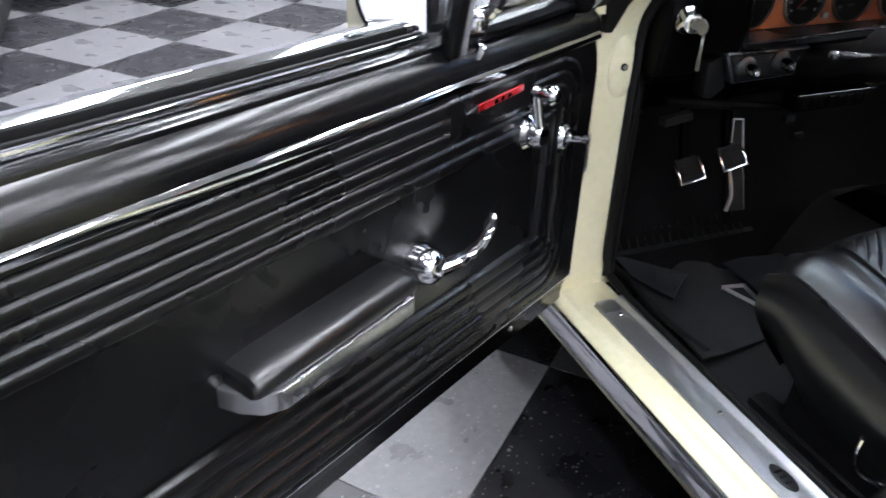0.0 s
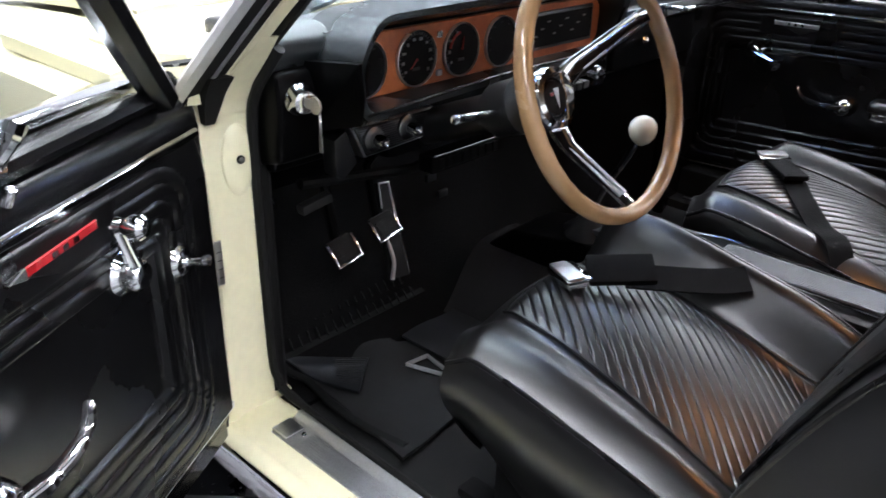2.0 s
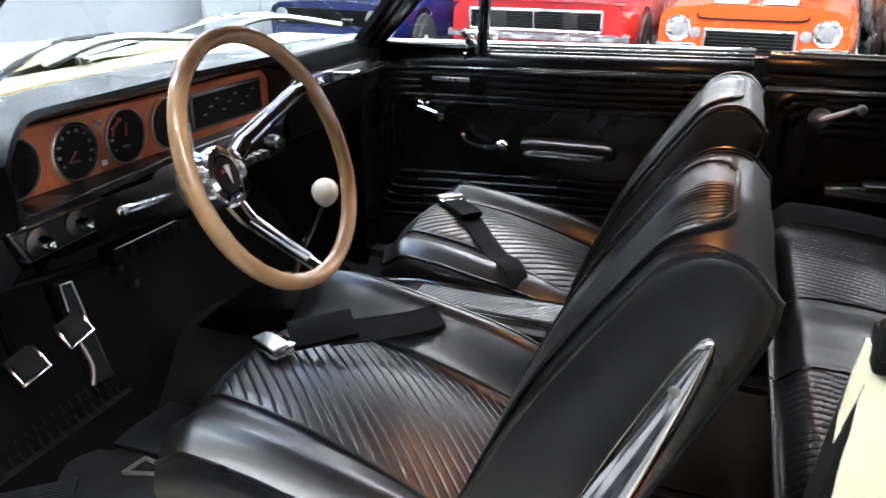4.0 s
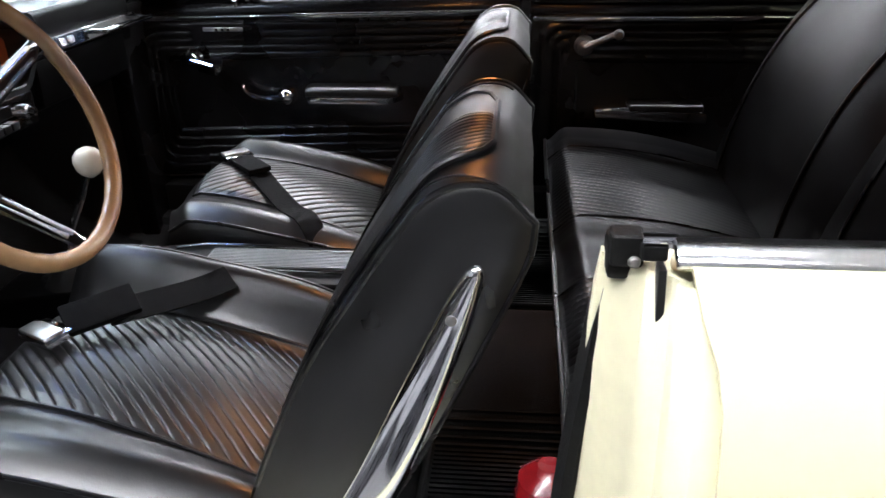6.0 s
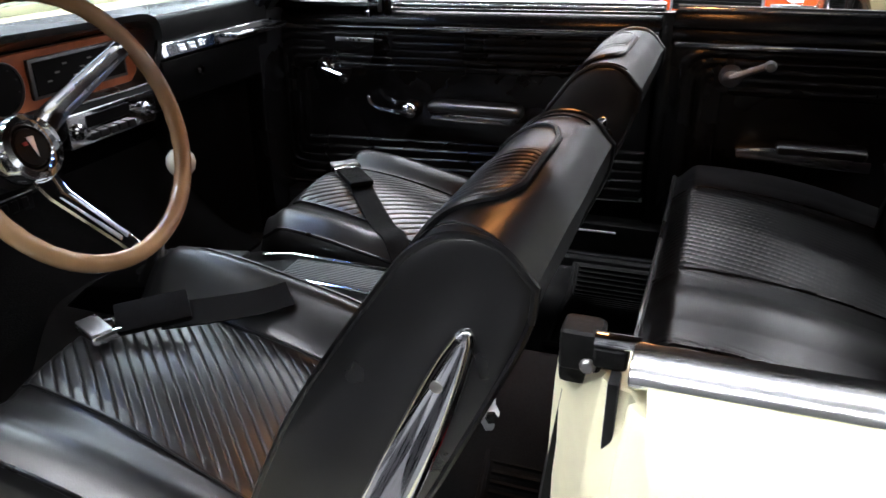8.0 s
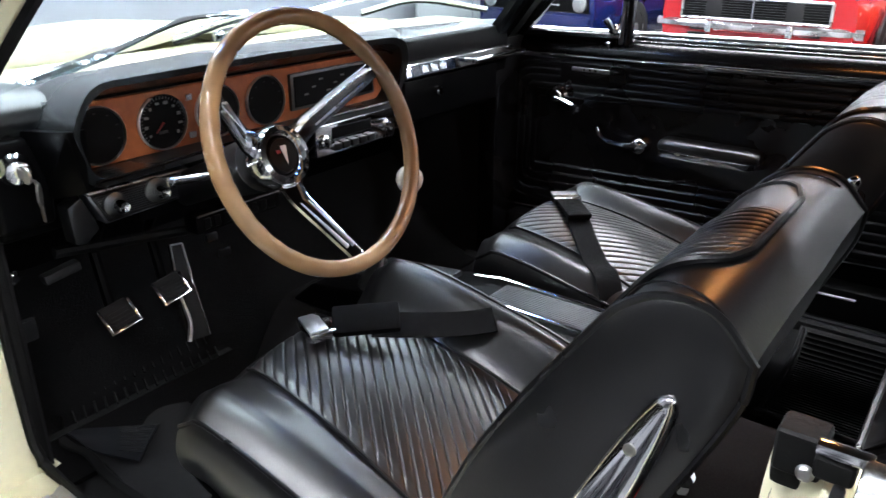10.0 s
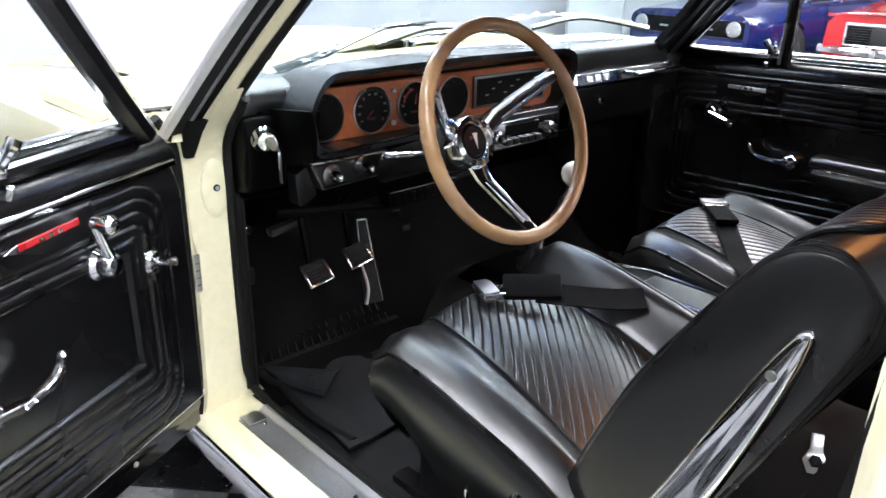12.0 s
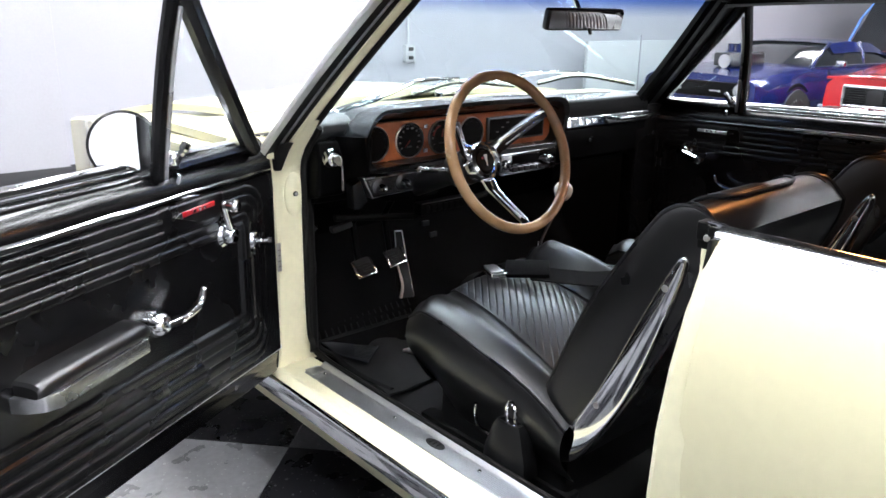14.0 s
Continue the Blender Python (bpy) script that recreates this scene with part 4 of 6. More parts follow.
for n, gx in enumerate((-0.500, -0.387, -0.278, -0.170)):
    g = part("gauge", lathe([(0.0455, 0), (0.0455, 0.005), (0.0440, 0.006), (0.0435, 0.005), (0.0425, 0.0005)], facing((gx, 0.252, 0.893), (0, -1, 0)), 40), CHROME_DULL, dash, "round black gauge with thin bright ring")
    part("dial", lathe([(0.0435, 0), (0.002, 0.0005)], facing((gx, 0.2495, 0.893), (0, -1, 0)), 40), FACE, g)
    if n in (1, 2):
        for k in range(10 if n == 1 else 4):
            a = radians(215 - k * (28 if n == 1 else 34))
            w, h = (0.0022 + 0.0008 * (k % 3), 0.0019 + 0.0006 * (k % 2))
            part("mark", box((-w, -0.0012, -h), (w, 0.0, h)), MARK, g, smooth=0, m=Matrix.Translation((gx + 0.032 * math.cos(a), 0.2488, 0.893 + 0.032 * math.sin(a))))
        for k in range(31 if n == 1 else 13):
            a = radians(218 - k * 8.4)
            part("tick", box((-0.0022, -0.001, -0.0004), (0.0022, 0.0, 0.0004)), MARK, g, smooth=0, m=Matrix.Translation((gx + 0.040 * math.cos(a), 0.2488, 0.893 + 0.040 * math.sin(a))) @ Matrix.Rotation(-a, 4, "Y"))
        part("counter", box((-0.010, -0.0012, -0.0022), (0.006, 0.0, 0.0022)), DIM_MARK, g, smooth=0, m=Matrix.Translation((gx, 0.2488, 0.877)))
    else:
        for k in range(7):
            a = radians(200 - k * 36)
            part("mark", box((-0.0016, -0.001, -0.0010), (0.0016, 0.0, 0.0010)), DIM_MARK, g, smooth=0, m=Matrix.Translation((gx + 0.034 * math.cos(a), 0.2488, 0.893 + 0.034 * math.sin(a))))
    if n == 2:
        part("warning_arc", tube([(gx + 0.030 * math.cos(q), 0.2485, 0.893 + 0.030 * math.sin(q)) for q in (radians(d) for d in range(100, 171, 10))], 0.0022, 6), NEEDLE, g)
    if n in (0, 3):
        continue
    a = radians((150, 225, 80, 200)[n])
    part("needle", tube([(gx, 0.2475, 0.893), (gx + 0.022 * math.cos(a), 0.2475, 0.893 + 0.022 * math.sin(a))], [0.0018, 0.0007], 6), NEEDLE, g)
for gx, gz in ((-0.333, 0.925), (-0.333, 0.862)):
    part("indicator", box((gx - 0.006, 0.2475, gz - 0.005), (gx + 0.006, 0.2525, gz + 0.005), 0.001, 1), CHROME_DULL, dash)
rad = part("vent_face", box((-0.112, 0.2445, 0.862), (0.122, 0.2525, 0.932), 0.003, 2), RIBBED, dash, "framed black instrument window")
part("window", box((-0.105, 0.2425, 0.868), (0.115, 0.2445, 0.926), 0.001, 1), FACE, rad)
for k in range(9):
    part("mark", box((-0.08 + 0.02 * k, 0.2415, 0.888 + 0.012 * (k % 3)), (-0.07 + 0.02 * k, 0.2425, 0.891 + 0.012 * (k % 3))), MARK, rad, smooth=0)
radio = part("radio", box((-0.075, 0.225, 0.763), (0.165, 0.262, 0.828), 0.006), CHROME, dash, "chrome faced radio with push buttons")
part("scale", box((-0.03, 0.2225, 0.795), (0.085, 0.2255, 0.818), 0.001, 1), FACE, radio)
for k in range(5):
    part("button", box((-0.032 + 0.025 * k, 0.215, 0.772), (-0.012 + 0.025 * k, 0.226, 0.786), 0.002), PLASTIC, radio)
for kx in (-0.055, 0.125):
    part("radio_knob", lathe([(0.015, 0), (0.014, 0.010), (0.009, 0.012), (0.008, 0.024), (0.002, 0.025)], facing((kx, 0.226, 0.795), (0, -1, 0)), 20), CHROME, radio)
# switch plate
sw = part("switch_plate", prism([(-0.548, 0.817), (-0.362, 0.815), (-0.372, 0.766), (-0.520, 0.760)], "y", 0.232, 0.262, 0.004), CHROME_DULL, dash, "bright edged black switch plate")
face_plate = part("ribbed_face", prism([(-0.541, 0.813), (-0.367, 0.811), (-0.376, 0.770), (-0.517, 0.764)], "y", 0.229, 0.2325, 0.001, 1), PLASTIC, sw)
for k in range(11):
    part("rib", box((-0.516 - 0.0018 * k, 0.2278, 0.7705 + 0.0036 * k), (-0.377 + 0.0007 * k, 0.2292, 0.7722 + 0.0036 * k)), RIBBED, sw, smooth=0)
for kx, kz in ((-0.504, 0.790), (-0.431, 0.794)):
    k = part("switch_knob", lathe([(0.0105, 0.006), (0.0105, 0.024), (0.0085, 0.030), (0.006, 0.029), (0.002, 0.026)], facing((kx, 0.230, kz), (0, -1, 0)), 20), CHROME, sw)
    part("knob_base", lathe([(0.021, 0), (0.020, 0.005), (0.015, 0.008), (0.010, 0.009)], facing((kx, 0.230, kz), (0, -1, 0)), 24), RIBBED, k)
part("plate_cheek", prism([(-0.575, 0.80), (-0.55, 0.812), (-0.528, 0.755), (-0.555, 0.735), (-0.572, 0.74)], "y", 0.236, 0.27, 0.006), PLASTIC, dash)
ign = part("ignition_lock", lathe([(0.023, 0), (0.023, 0.005), (0.018, 0.012), (0.016, 0.024), (0.011, 0.026), (0.003, 0.026)], facing((-0.636, 0.236, 0.876), (-0.25, -1, 0)), 22), CHROME, dash, "chrome ignition switch")
part("key", joined(box((-0.644, 0.192, 0.869), (-0.640, 0.215, 0.883), 0.001, 1), lathe([(0.012, -0.0015), (0.012, 0.0015)], facing((-0.642, 0.192, 0.876), (1, 0, 0)), 16)), STEEL, ign)
part("hanging_key", joined(box((-0.6235, 0.205, 0.800), (-0.6205, 0.213, 0.826), 0.001, 1), lathe([(0.013, -0.0015), (0.013, 0.0015)], facing((-0.622, 0.209, 0.840), (0.8, -0.6, 0)) @ Matrix.Diagonal((1, 1.35, 1, 1)), 18), tube([(-0.634, 0.203, 0.866), (-0.626, 0.206, 0.862), (-0.622, 0.209, 0.852)], 0.0022, 6)), STEEL, ign)
part("ignition_pod", prism([(0.244, 0.915), (0.238, 0.86), (0.250, 0.78), (0.33, 0.76), (0.33, 0.915)], "x", -0.668, -0.584, 0.012, 3), DASH_BLACK, dash)
# passenger side
strip = part("trim_strip", prism([(0.236, 0.905), (0.228, 0.876), (0.262, 0.870), (0.262, 0.908)], "x", 0.215, 0.655, 0.003), CHROME, dash, "bright dash trim strip")
part("strip_face", prism([(0.2345, 0.9035), (0.2265, 0.879), (0.236, 0.879), (0.238, 0.9035)], "x", 0.232, 0.392, 0.001, 1), STRIP_BLUE, strip, "blue-black inlay")
for k in range(3):
    part("strip_letter_bar", prism([(0.2318, 0.8985), (0.2268, 0.8835), (0.229, 0.8835), (0.234, 0.8985)], "x", 0.268 + 0.034 * k, 0.290 + 0.034 * k, 0.001, 1), CHROME_DULL, strip)
part("strip_end", box((0.392, 0.2255, 0.878), (0.398, 0.234, 0.905), 0.001, 1), CHROME, strip)
part("tray_face", prism([(0.2345, 0.9035), (0.2265, 0.879), (0.236, 0.879), (0.238, 0.9035)], "x", 0.412, 0.640, 0.001, 1), PLASTIC, strip)
part("grab_handle", joined(box((0.40, 0.170, 0.893), (0.62, 0.188, 0.905), 0.005), box((0.40, 0.185, 0.893), (0.418, 0.24, 0.904), 0.004), box((0.602, 0.185, 0.893), (0.62, 0.24, 0.904), 0.004)), CHROME, dash, "chrome grab handle")
part("glovebox_lid", box((0.225, 0.245, 0.775), (0.60, 0.262, 0.868), 0.006), DASH_BLACK, dash)
part("glovebox_lock", lathe([(0.011, 0), (0.011, 0.008), (0.007, 0.012), (0.002, 0.012)], facing((0.343, 0.245, 0.832), (0, -1, 0)), 14), CHROME, dash)
part("lower_edge_strip", box((0.22, 0.246, 0.8715), (0.64, 0.252, 0.8745), 0.001, 1), CHROME, dash)
for hx, hz in ((0.636, 0.699),):
    part("side_knob", lathe([(0.009, 0), (0.009, 0.008), (0.004, 0.012)], facing((hx, 0.352, hz), (0, -1, 0)), 12), CHROME, dash)
part("column_support", box((-0.46, 0.24, 0.74), (-0.29, 0.42, 0.79), 0.012), DASH_BLACK, dash)
heat = part("heater_panel", box((-0.36, 0.235, 0.690), (-0.17, 0.27, 0.722), 0.004), DASH_BLACK, dash)
for k in range(8):
    part("heater_slot", box((-0.345 + 0.021 * k, 0.232, 0.696), (-0.331 + 0.021 * k, 0.2355, 0.716), 0.001, 1), FACE, heat)
part("heater_edge", tube([(-0.358, 0.233, 0.723), (-0.172, 0.233, 0.723)], 0.0015, 6), RIBBED, heat)
part("release_handle", lathe([(0.012, 0), (0.012, 0.007), (0.006, 0.012), (0.002, 0.012)], facing((-0.632, 0.335, 0.683), (0, -1, 0)), 14), CHROME, dash)
part("under_pipe", tube([(-0.55, 0.36, 0.69), (-0.3, 0.34, 0.66), (0.0, 0.36, 0.68)], 0.010, 8), RUBBER, dash)
part("brake_release", box((-0.030, -0.010, -0.008), (0.030, 0.010, 0.008), 0.004), MAT_RUBBER, dash, m=Matrix.Translation((-0.580, 0.285, 0.687)) @ Matrix.Rotation(radians(-8), 4, "Y"))
for k in range(2):
    part("bracket_clip", box((-0.27 - 0.012 * k, 0.30 + 0.02 * k, 0.60 + 0.03 * k), (-0.245 - 0.012 * k, 0.308 + 0.02 * k, 0.615 + 0.03 * k), 0.002), RIBBED, dash)

# ---- steering wheel ----
TILT = radians(21.5)
WHEEL = Matrix.Translation((-0.350, -0.057, 0.908)) @ Matrix.Rotation(math.pi / 2 - TILT, 4, "X") 
sw_thing = thing("steering_wheel", "three-spoke steering wheel with tan wooden rim and chrome spokes", "steering wheel", WHEEL)
R = 0.1905 - 0.0125
N = 144
rim = [[((R + rr * math.cos(b)) * math.cos(a), (R + rr * math.cos(b)) * math.sin(a), rr * math.sin(b) * 1.0) for b in (2 * math.pi * q / 12 for q in range(12)) for rr in [0.0125 + (0.0004 * math.cos(a * 36) if math.cos(b) < 0.2 else 0)]] for a in (2 * math.pi * k / N for k in range(N))]
bm = bmesh.new()
rows = [[bm.verts.new(p) for p in loop] for loop in rim]
for k in range(N):
    r, s = rows[k], rows[(k + 1) % N]
    for q in range(12):
        bm.faces.new((r[q], r[(q + 1) % 12], s[(q + 1) % 12], s[q]))
part("rim", bm, WOOD_RIM, sw_thing, "tan wood rim with finger ridges")
# hub sits about 10 cm deeper than the rim
DEEP = -0.098
hub = part("hub", lathe([(0.032, DEEP - 0.05), (0.036, DEEP - 0.03), (0.046, DEEP - 0.022), (0.048, DEEP + 0.004), (0.044, DEEP + 0.013), (0.036, DEEP + 0.016), (0.029, DEEP + 0.010), (0.027, DEEP + 0.004)], seg=40), CHROME, sw_thing, "chrome hub ring")
horn = part("horn_button", lathe([(0.0275, DEEP + 0.004), (0.025, DEEP + 0.009), (0.002, DEEP + 0.012)], seg=30), FACE, hub, "black horn button with bright crest")
part("crest", prism([(-0.006, 0.014), (0.006, 0.014), (0.0, -0.016)], "z", DEEP + 0.012, DEEP + 0.014, 0.001, 1), CHROME_DULL, hub)
part("crest_bar", box((-0.014, 0.004, DEEP + 0.0115), (-0.007, 0.009, DEEP + 0.0135), 0.0005, 1), RED, hub)
for deg in (30, 150, 270):
    a = radians(deg)
    m = Matrix.Rotation(a, 4, "Z")
    spoke = part("spoke", loft([[(r, y * w, z0 + zz) for y, zz in ((-1, -0.004), (1, -0.004), (1, 0.003), (0.6, 0.005), (-0.6, 0.005), (-1, 0.003))] for r, w, z0 in ((0.040, 0.019, DEEP), (0.07, 0.0165, DEEP + 0.012), (0.155, 0.0125, -0.014), (0.17, 0.012, -0.002), (0.178, 0.012, 0.0))]), CHROME, sw_thing, "chrome spoke", m=m)
    for side in (-1, 1):
        part("spoke_groove", tube([(0.075, side * 0.008, DEEP + 0.0195), (0.15, side * 0.0062, -0.0105)], 0.0022, 6), CHROME_DULL, spoke, m=m)
part("column", lathe([(0.030, DEEP - 0.30), (0.030, DEEP - 0.12), (0.042, DEEP - 0.10), (0.044, DEEP - 0.05), (0.034, DEEP - 0.045)], seg=24), PLASTIC, sw_thing, "black steering column")
part("turn_lever", joined(tube(curve_points([(-0.03, 0.0, DEEP - 0.07), (-0.09, 0.004, DEEP - 0.062), (-0.15, 0.008, DEEP - 0.045)], 5), [0.005] * 6 + [0.006] * 4 + [0.0065], 10), lathe([(0.0065, 0), (0.008, 0.004), (0.007, 0.012), (0.002, 0.014)], facing((-0.15, 0.008, DEEP - 0.045), (-1, 0.05, 0.3)), 10)), CHROME, sw_thing)

# ---- pedals ----
def pedal(name, label, x, y, z, w, h, arm_top):
    p = thing(name, label, "pedal")
    tilt = Matrix.Translation((x, y, z)) @ Matrix.Rotation(radians(-36), 4, "X") @ Matrix.Rotation(radians(-7), 4, "Y")
    pad = part("pad", box((-w / 2, -0.012, -h / 2), (w / 2, 0.0, h / 2), 0.006), RUBBER, p, "ribbed black rubber pad", m=tilt)
    for k in range(4):
        part("pad_rib", box((-w / 2 + 0.008, -0.0145, -h / 2 + 0.010 + k * (h - 0.02) / 4), (w / 2 - 0.008, -0.0115, -h / 2 + 0.014 + k * (h - 0.02) / 4)), RUBBER, pad, smooth=0, m=tilt)
    part("bright_frame", joined(box((-w / 2 - 0.004, -0.014, -h / 2 - 0.004), (w / 2 + 0.004, -0.004, -h / 2 + 0.003), 0.002), box((-w / 2 - 0.004, -0.014, -h / 2), (-w / 2 + 0.002, -0.004, h / 2 - 0.005), 0.002), box((w / 2 - 0.002, -0.014, -h / 2), (w / 2 + 0.004, -0.004, h / 2 - 0.005), 0.002)), CHROME, p, m=tilt)
    part("arm", tube([(x, y + 0.012, z), (x, y + 0.04, z + 0.12), (x, arm_top, 0.72)], 0.010, 8), DASH_BLACK, p)
    return p


pedal("clutch_pedal", "black clutch pedal with bright metal frame", -0.446, 0.404, 0.530, 0.058, 0.050, 0.40)
pedal("brake_pedal", "black brake pedal with bright metal frame", -0.318, 0.43, 0.530, 0.060, 0.048, 0.42)
gas = thing("accelerator_pedal", "long hanging accelerator pedal with bright edge", "pedal")
gm = Matrix.Translation((-0.250, 0.48, 0.470)) @ Matrix.Rotation(radians(-22), 4, "X") @ Matrix.Rotation(radians(7), 4, "Y")
part("pad", bevel(loft([[(a, -0.010, z), (b, -0.010, z), (b, 0.0, z), (a, 0.0, z)] for a, b, z in ((-0.012, 0.014, 0.112), (-0.018, 0.018, 0.03), (-0.024, 0.024, -0.04), (-0.024, 0.028, -0.090))]), 0.004, 2), RUBBER, gas, m=gm)
part("bright_edge", tube(curve_points([(-0.021, -0.013, 0.02), (-0.017, -0.016, -0.02), (-0.015, -0.018, -0.055), (-0.026, -0.016, -0.090)], 5), [0.003] * 5 + [0.0045] * 6 + [0.005] * 5, 6), SILL_METAL, gas, m=gm)
part("side_edge", joined(tube([(0.0145, -0.011, 0.112), (0.0185, -0.011, 0.03), (0.0245, -0.011, -0.04), (0.028, -0.011, -0.088)], 0.0018, 6), tube([(-0.0125, -0.011, 0.112), (0.0145, -0.011, 0.112)], 0.002, 6), tube([(-0.0125, -0.011, 0.112), (-0.0155, -0.011, 0.06)], 0.0018, 6)), CHROME_DULL, gas, m=gm)
park = thing("parking_brake_pedal", "small black parking brake pedal", "pedal")
part("pad", box((-0.632, 0.43, 0.532), (-0.572, 0.445, 0.572), 0.006), MAT_RUBBER, park)
part("arm", tube([(-0.602, 0.44, 0.56), (-0.600, 0.49, 0.75)], 0.008, 8), DASH_BLACK, park)

# ---- console and shifter ----
con = thing("center_console", "black center console with ribbed bright top plate", "console", Matrix.Translation((0.006, 0, 0.012)))
part("body", prism([(-0.46, 0.30), (-0.46, 0.530), (-0.10, 0.538), (-0.02, 0.530), (0.10, 0.50), (0.30, 0.47), (0.36, 0.42), (0.36, 0.30)], "x", -0.072, 0.086, 0.010, 3), DASH_BLACK, con)
tp = part("top_plate", box((-0.026, -0.44, 0.529), (0.052, -0.115, 0.5395), 0.003), RIBBED, con, "ribbed bright console plate")
for k in range(12):
    part("plate_rib", box((-0.021 + 0.0062 * k - 0.0014, -0.435, 0.539), (-0.021 + 0.0062 * k + 0.0014, -0.12, 0.5415)), RIBBED, tp, smooth=0)
for sx in (-0.034, 0.060):
    part("edge_strip", tube([(sx, -0.44, 0.537), (sx, -0.10, 0.543), (sx * 0.8 + 0.003, -0.04, 0.538)], 0.0032, 8), CHROME, con)
part("shift_plate", box((-0.05, -0.06, 0.522), (0.06, 0.13, 0.534), 0.004), RIBBED, con, m=Matrix.Rotation(radians(-6), 4, "X"))
part("shift_boot", lathe([(0.045, 0), (0.040, 0.01), (0.026, 0.03), (0.018, 0.05), (0.009, 0.06)], Matrix.Translation((-0.03, 0.14, 0.50)), 20), RUBBER, con)
sh = thing("gear_lever", "chrome floor shift lever with ivory ball knob", "gear lever")
part("stick", tube(curve_points([(-0.035, 0.13, 0.54), (-0.036, 0.112, 0.61), (-0.040, 0.064, 0.70), (-0.042, 0.042, 0.750)], 5), 0.0065, 10), CHROME, sh)
part("knob", lathe([(0.006, -0.028), (0.015, -0.022), (0.022, -0.013), (0.0255, 0.0), (0.0235, 0.012), (0.016, 0.021), (0.006, 0.0255), (0.001, 0.026)], Matrix.Translation((-0.042, 0.040, 0.758)), 24), IVORY, sh, "ivory shift ball")

# ---- bucket seats ----
def cushion_height(x, y, rise):
    """Upper side of a bucket seat's cushion about its middle line; rise: outer and inner bolster."""
    a = abs(x) / 0.242
    up = rise[0] if x < 0 else rise[1]
    base = 0.584 - 0.66 * y * y
    rear = 0.024 * smoothstep(0.18, 0.42, -y)
    crown = 0.021 * max(0.0, 1 - (x / 0.142) ** 2)
    return base + crown + (up + rear) * smoothstep(0.50, 0.80 if up < 0.06 else 0.88, a) - 0.024 * max(0.0, (a - 0.80) / 0.20) ** 1.5


def seat_thing(cx, flip, label, rise, width):
    """A bucket seat about its own middle line x = 0; its outer side is at negative x."""
    s = thing("bucket_seat", label, "seat", Matrix.Translation((cx, 0, 0)) @ Matrix.Diagonal((width, 1, 1, 1)), group="front bucket seats")
    fx = FLIP if flip else None
    bx = (FLIP if flip else Matrix.Identity(4)) @ Matrix.Diagonal((0.905, 1, 1, 1))
    W = 0.242

    def top(x, y):
        """Height of the cushion's upper side."""
        return cushion_height(x, y, rise)

    def cushion(u, v):
        x = (2 * u - 1) * W
        y = 0.026 - 0.485 * v - 0.022 * (2 * u - 1) ** 4 * (1 - v)
        nose = (1 - smoothstep(0.0, 0.13, v)) ** 2
        sunk = 0.008 * (1 - smoothstep(0.095, 0.118, abs(x))) * smoothstep(0.05, 0.12, v)
        return (x, y, top(x, y) - 0.028 * nose - sunk)

    part("cushion", sheet(cushion, 60, 50), VINYL, s, "smooth black vinyl cushion with raised bolsters", m=fx)

    def inset(u, v):
        """The pleated middle, its pleats running slantwise."""
        hw = 0.122 + 0.028 * v
        x = (2 * u - 1) * hw
        y = -0.004 - 0.45 * v + 0.02 * (1 - (2 * u - 1) ** 2) * (1 - v)
        p = (x * 0.74 - y * 0.67) / 0.0158
        w = p - math.floor(p)
        edge = min(1, 14 * min(u, 1 - u, v * 2, 1.0))
        nose = (1 - smoothstep(0.0, 0.13, (0.026 - y) / 0.485)) ** 2
        return (x, y, top(x, y) - 0.028 * nose + 0.001 + (0.0036 * (1 - abs(2 * w - 1) ** 6)) * edge)

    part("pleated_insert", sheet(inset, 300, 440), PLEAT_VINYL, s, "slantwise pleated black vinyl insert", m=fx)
    for sx in (0.0, 1.0):
        part("insert_piping", tube([Vector(inset(sx, k / 24)) + Vector((0, 0, 0.002)) for k in range(25)], 0.0026, 6), PIPING, s, m=fx)
    part("insert_piping", tube([Vector(inset(k / 16, 0.0)) + Vector((0, 0, 0.001)) for k in range(17)], 0.0024, 6), PIPING, s, m=fx)

    def side(sx):
        def f(u, v):
            c = cushion(0.0 if sx < 0 else 1.0, u)
            zb = 0.335 + 0.08 * (1 - smoothstep(0, 0.35, u))
            b = 0.013 * math.sin(math.pi * min(1, 1.25 * (1 - v))) * (1 - 0.5 * (1 - v)) + 0.004
            return (sx * (W + b * (1 if v < 1 else 0) - 0.045 * (1 - v) ** 2.5), c[1], zb + (c[2] - zb) * v)
        return f
    for sx in (-1, 1):
        part("cushion_side", sheet(side(sx), 24, 20), VINYL, s, m=fx)
        part("side_piping", tube([Vector(cushion(0.0 if sx < 0 else 1.0, k / 24)) + Vector((sx * 0.001, 0, 0.0015)) for k in range(25)], 0.0036, 6), PIPING, s, m=fx)
    part("cushion_front", sheet(lambda u, v: ((2 * u - 1) * (W - 0.045 * (1 - v) ** 2.5), 0.026 - 0.022 * (2 * u - 1) ** 4 + 0.012 * math.sin(math.pi * v) - 0.035 * (1 - v) ** 2, 0.385 + (cushion(u, 0)[2] - 0.385) * v), 24, 12), VINYL, s, m=fx)
    part("seat_base", box((-0.20, -0.44, 0.285), (0.20, -0.06, 0.40), 0.015), PLASTIC, s, m=fx)
    for sx in (-0.19, 0.19):
        part("seat_track", box((sx - 0.02, -0.45, 0.283), (sx + 0.02, 0.0, 0.300), 0.004), PLASTIC, s, m=fx)

    # backrest: outline in y-z, swept across the width
    front_line = curve_points([(-0.388, 0.515), (-0.430, 0.62), (-0.478, 0.72), (-0.535, 0.81), (-0.580, 0.875)], 6)
    top_line = curve_points([(-0.580, 0.875), (-0.606, 0.908), (-0.640, 0.926), (-0.680, 0.922), (-0.712, 0.890)], 6)[1:]
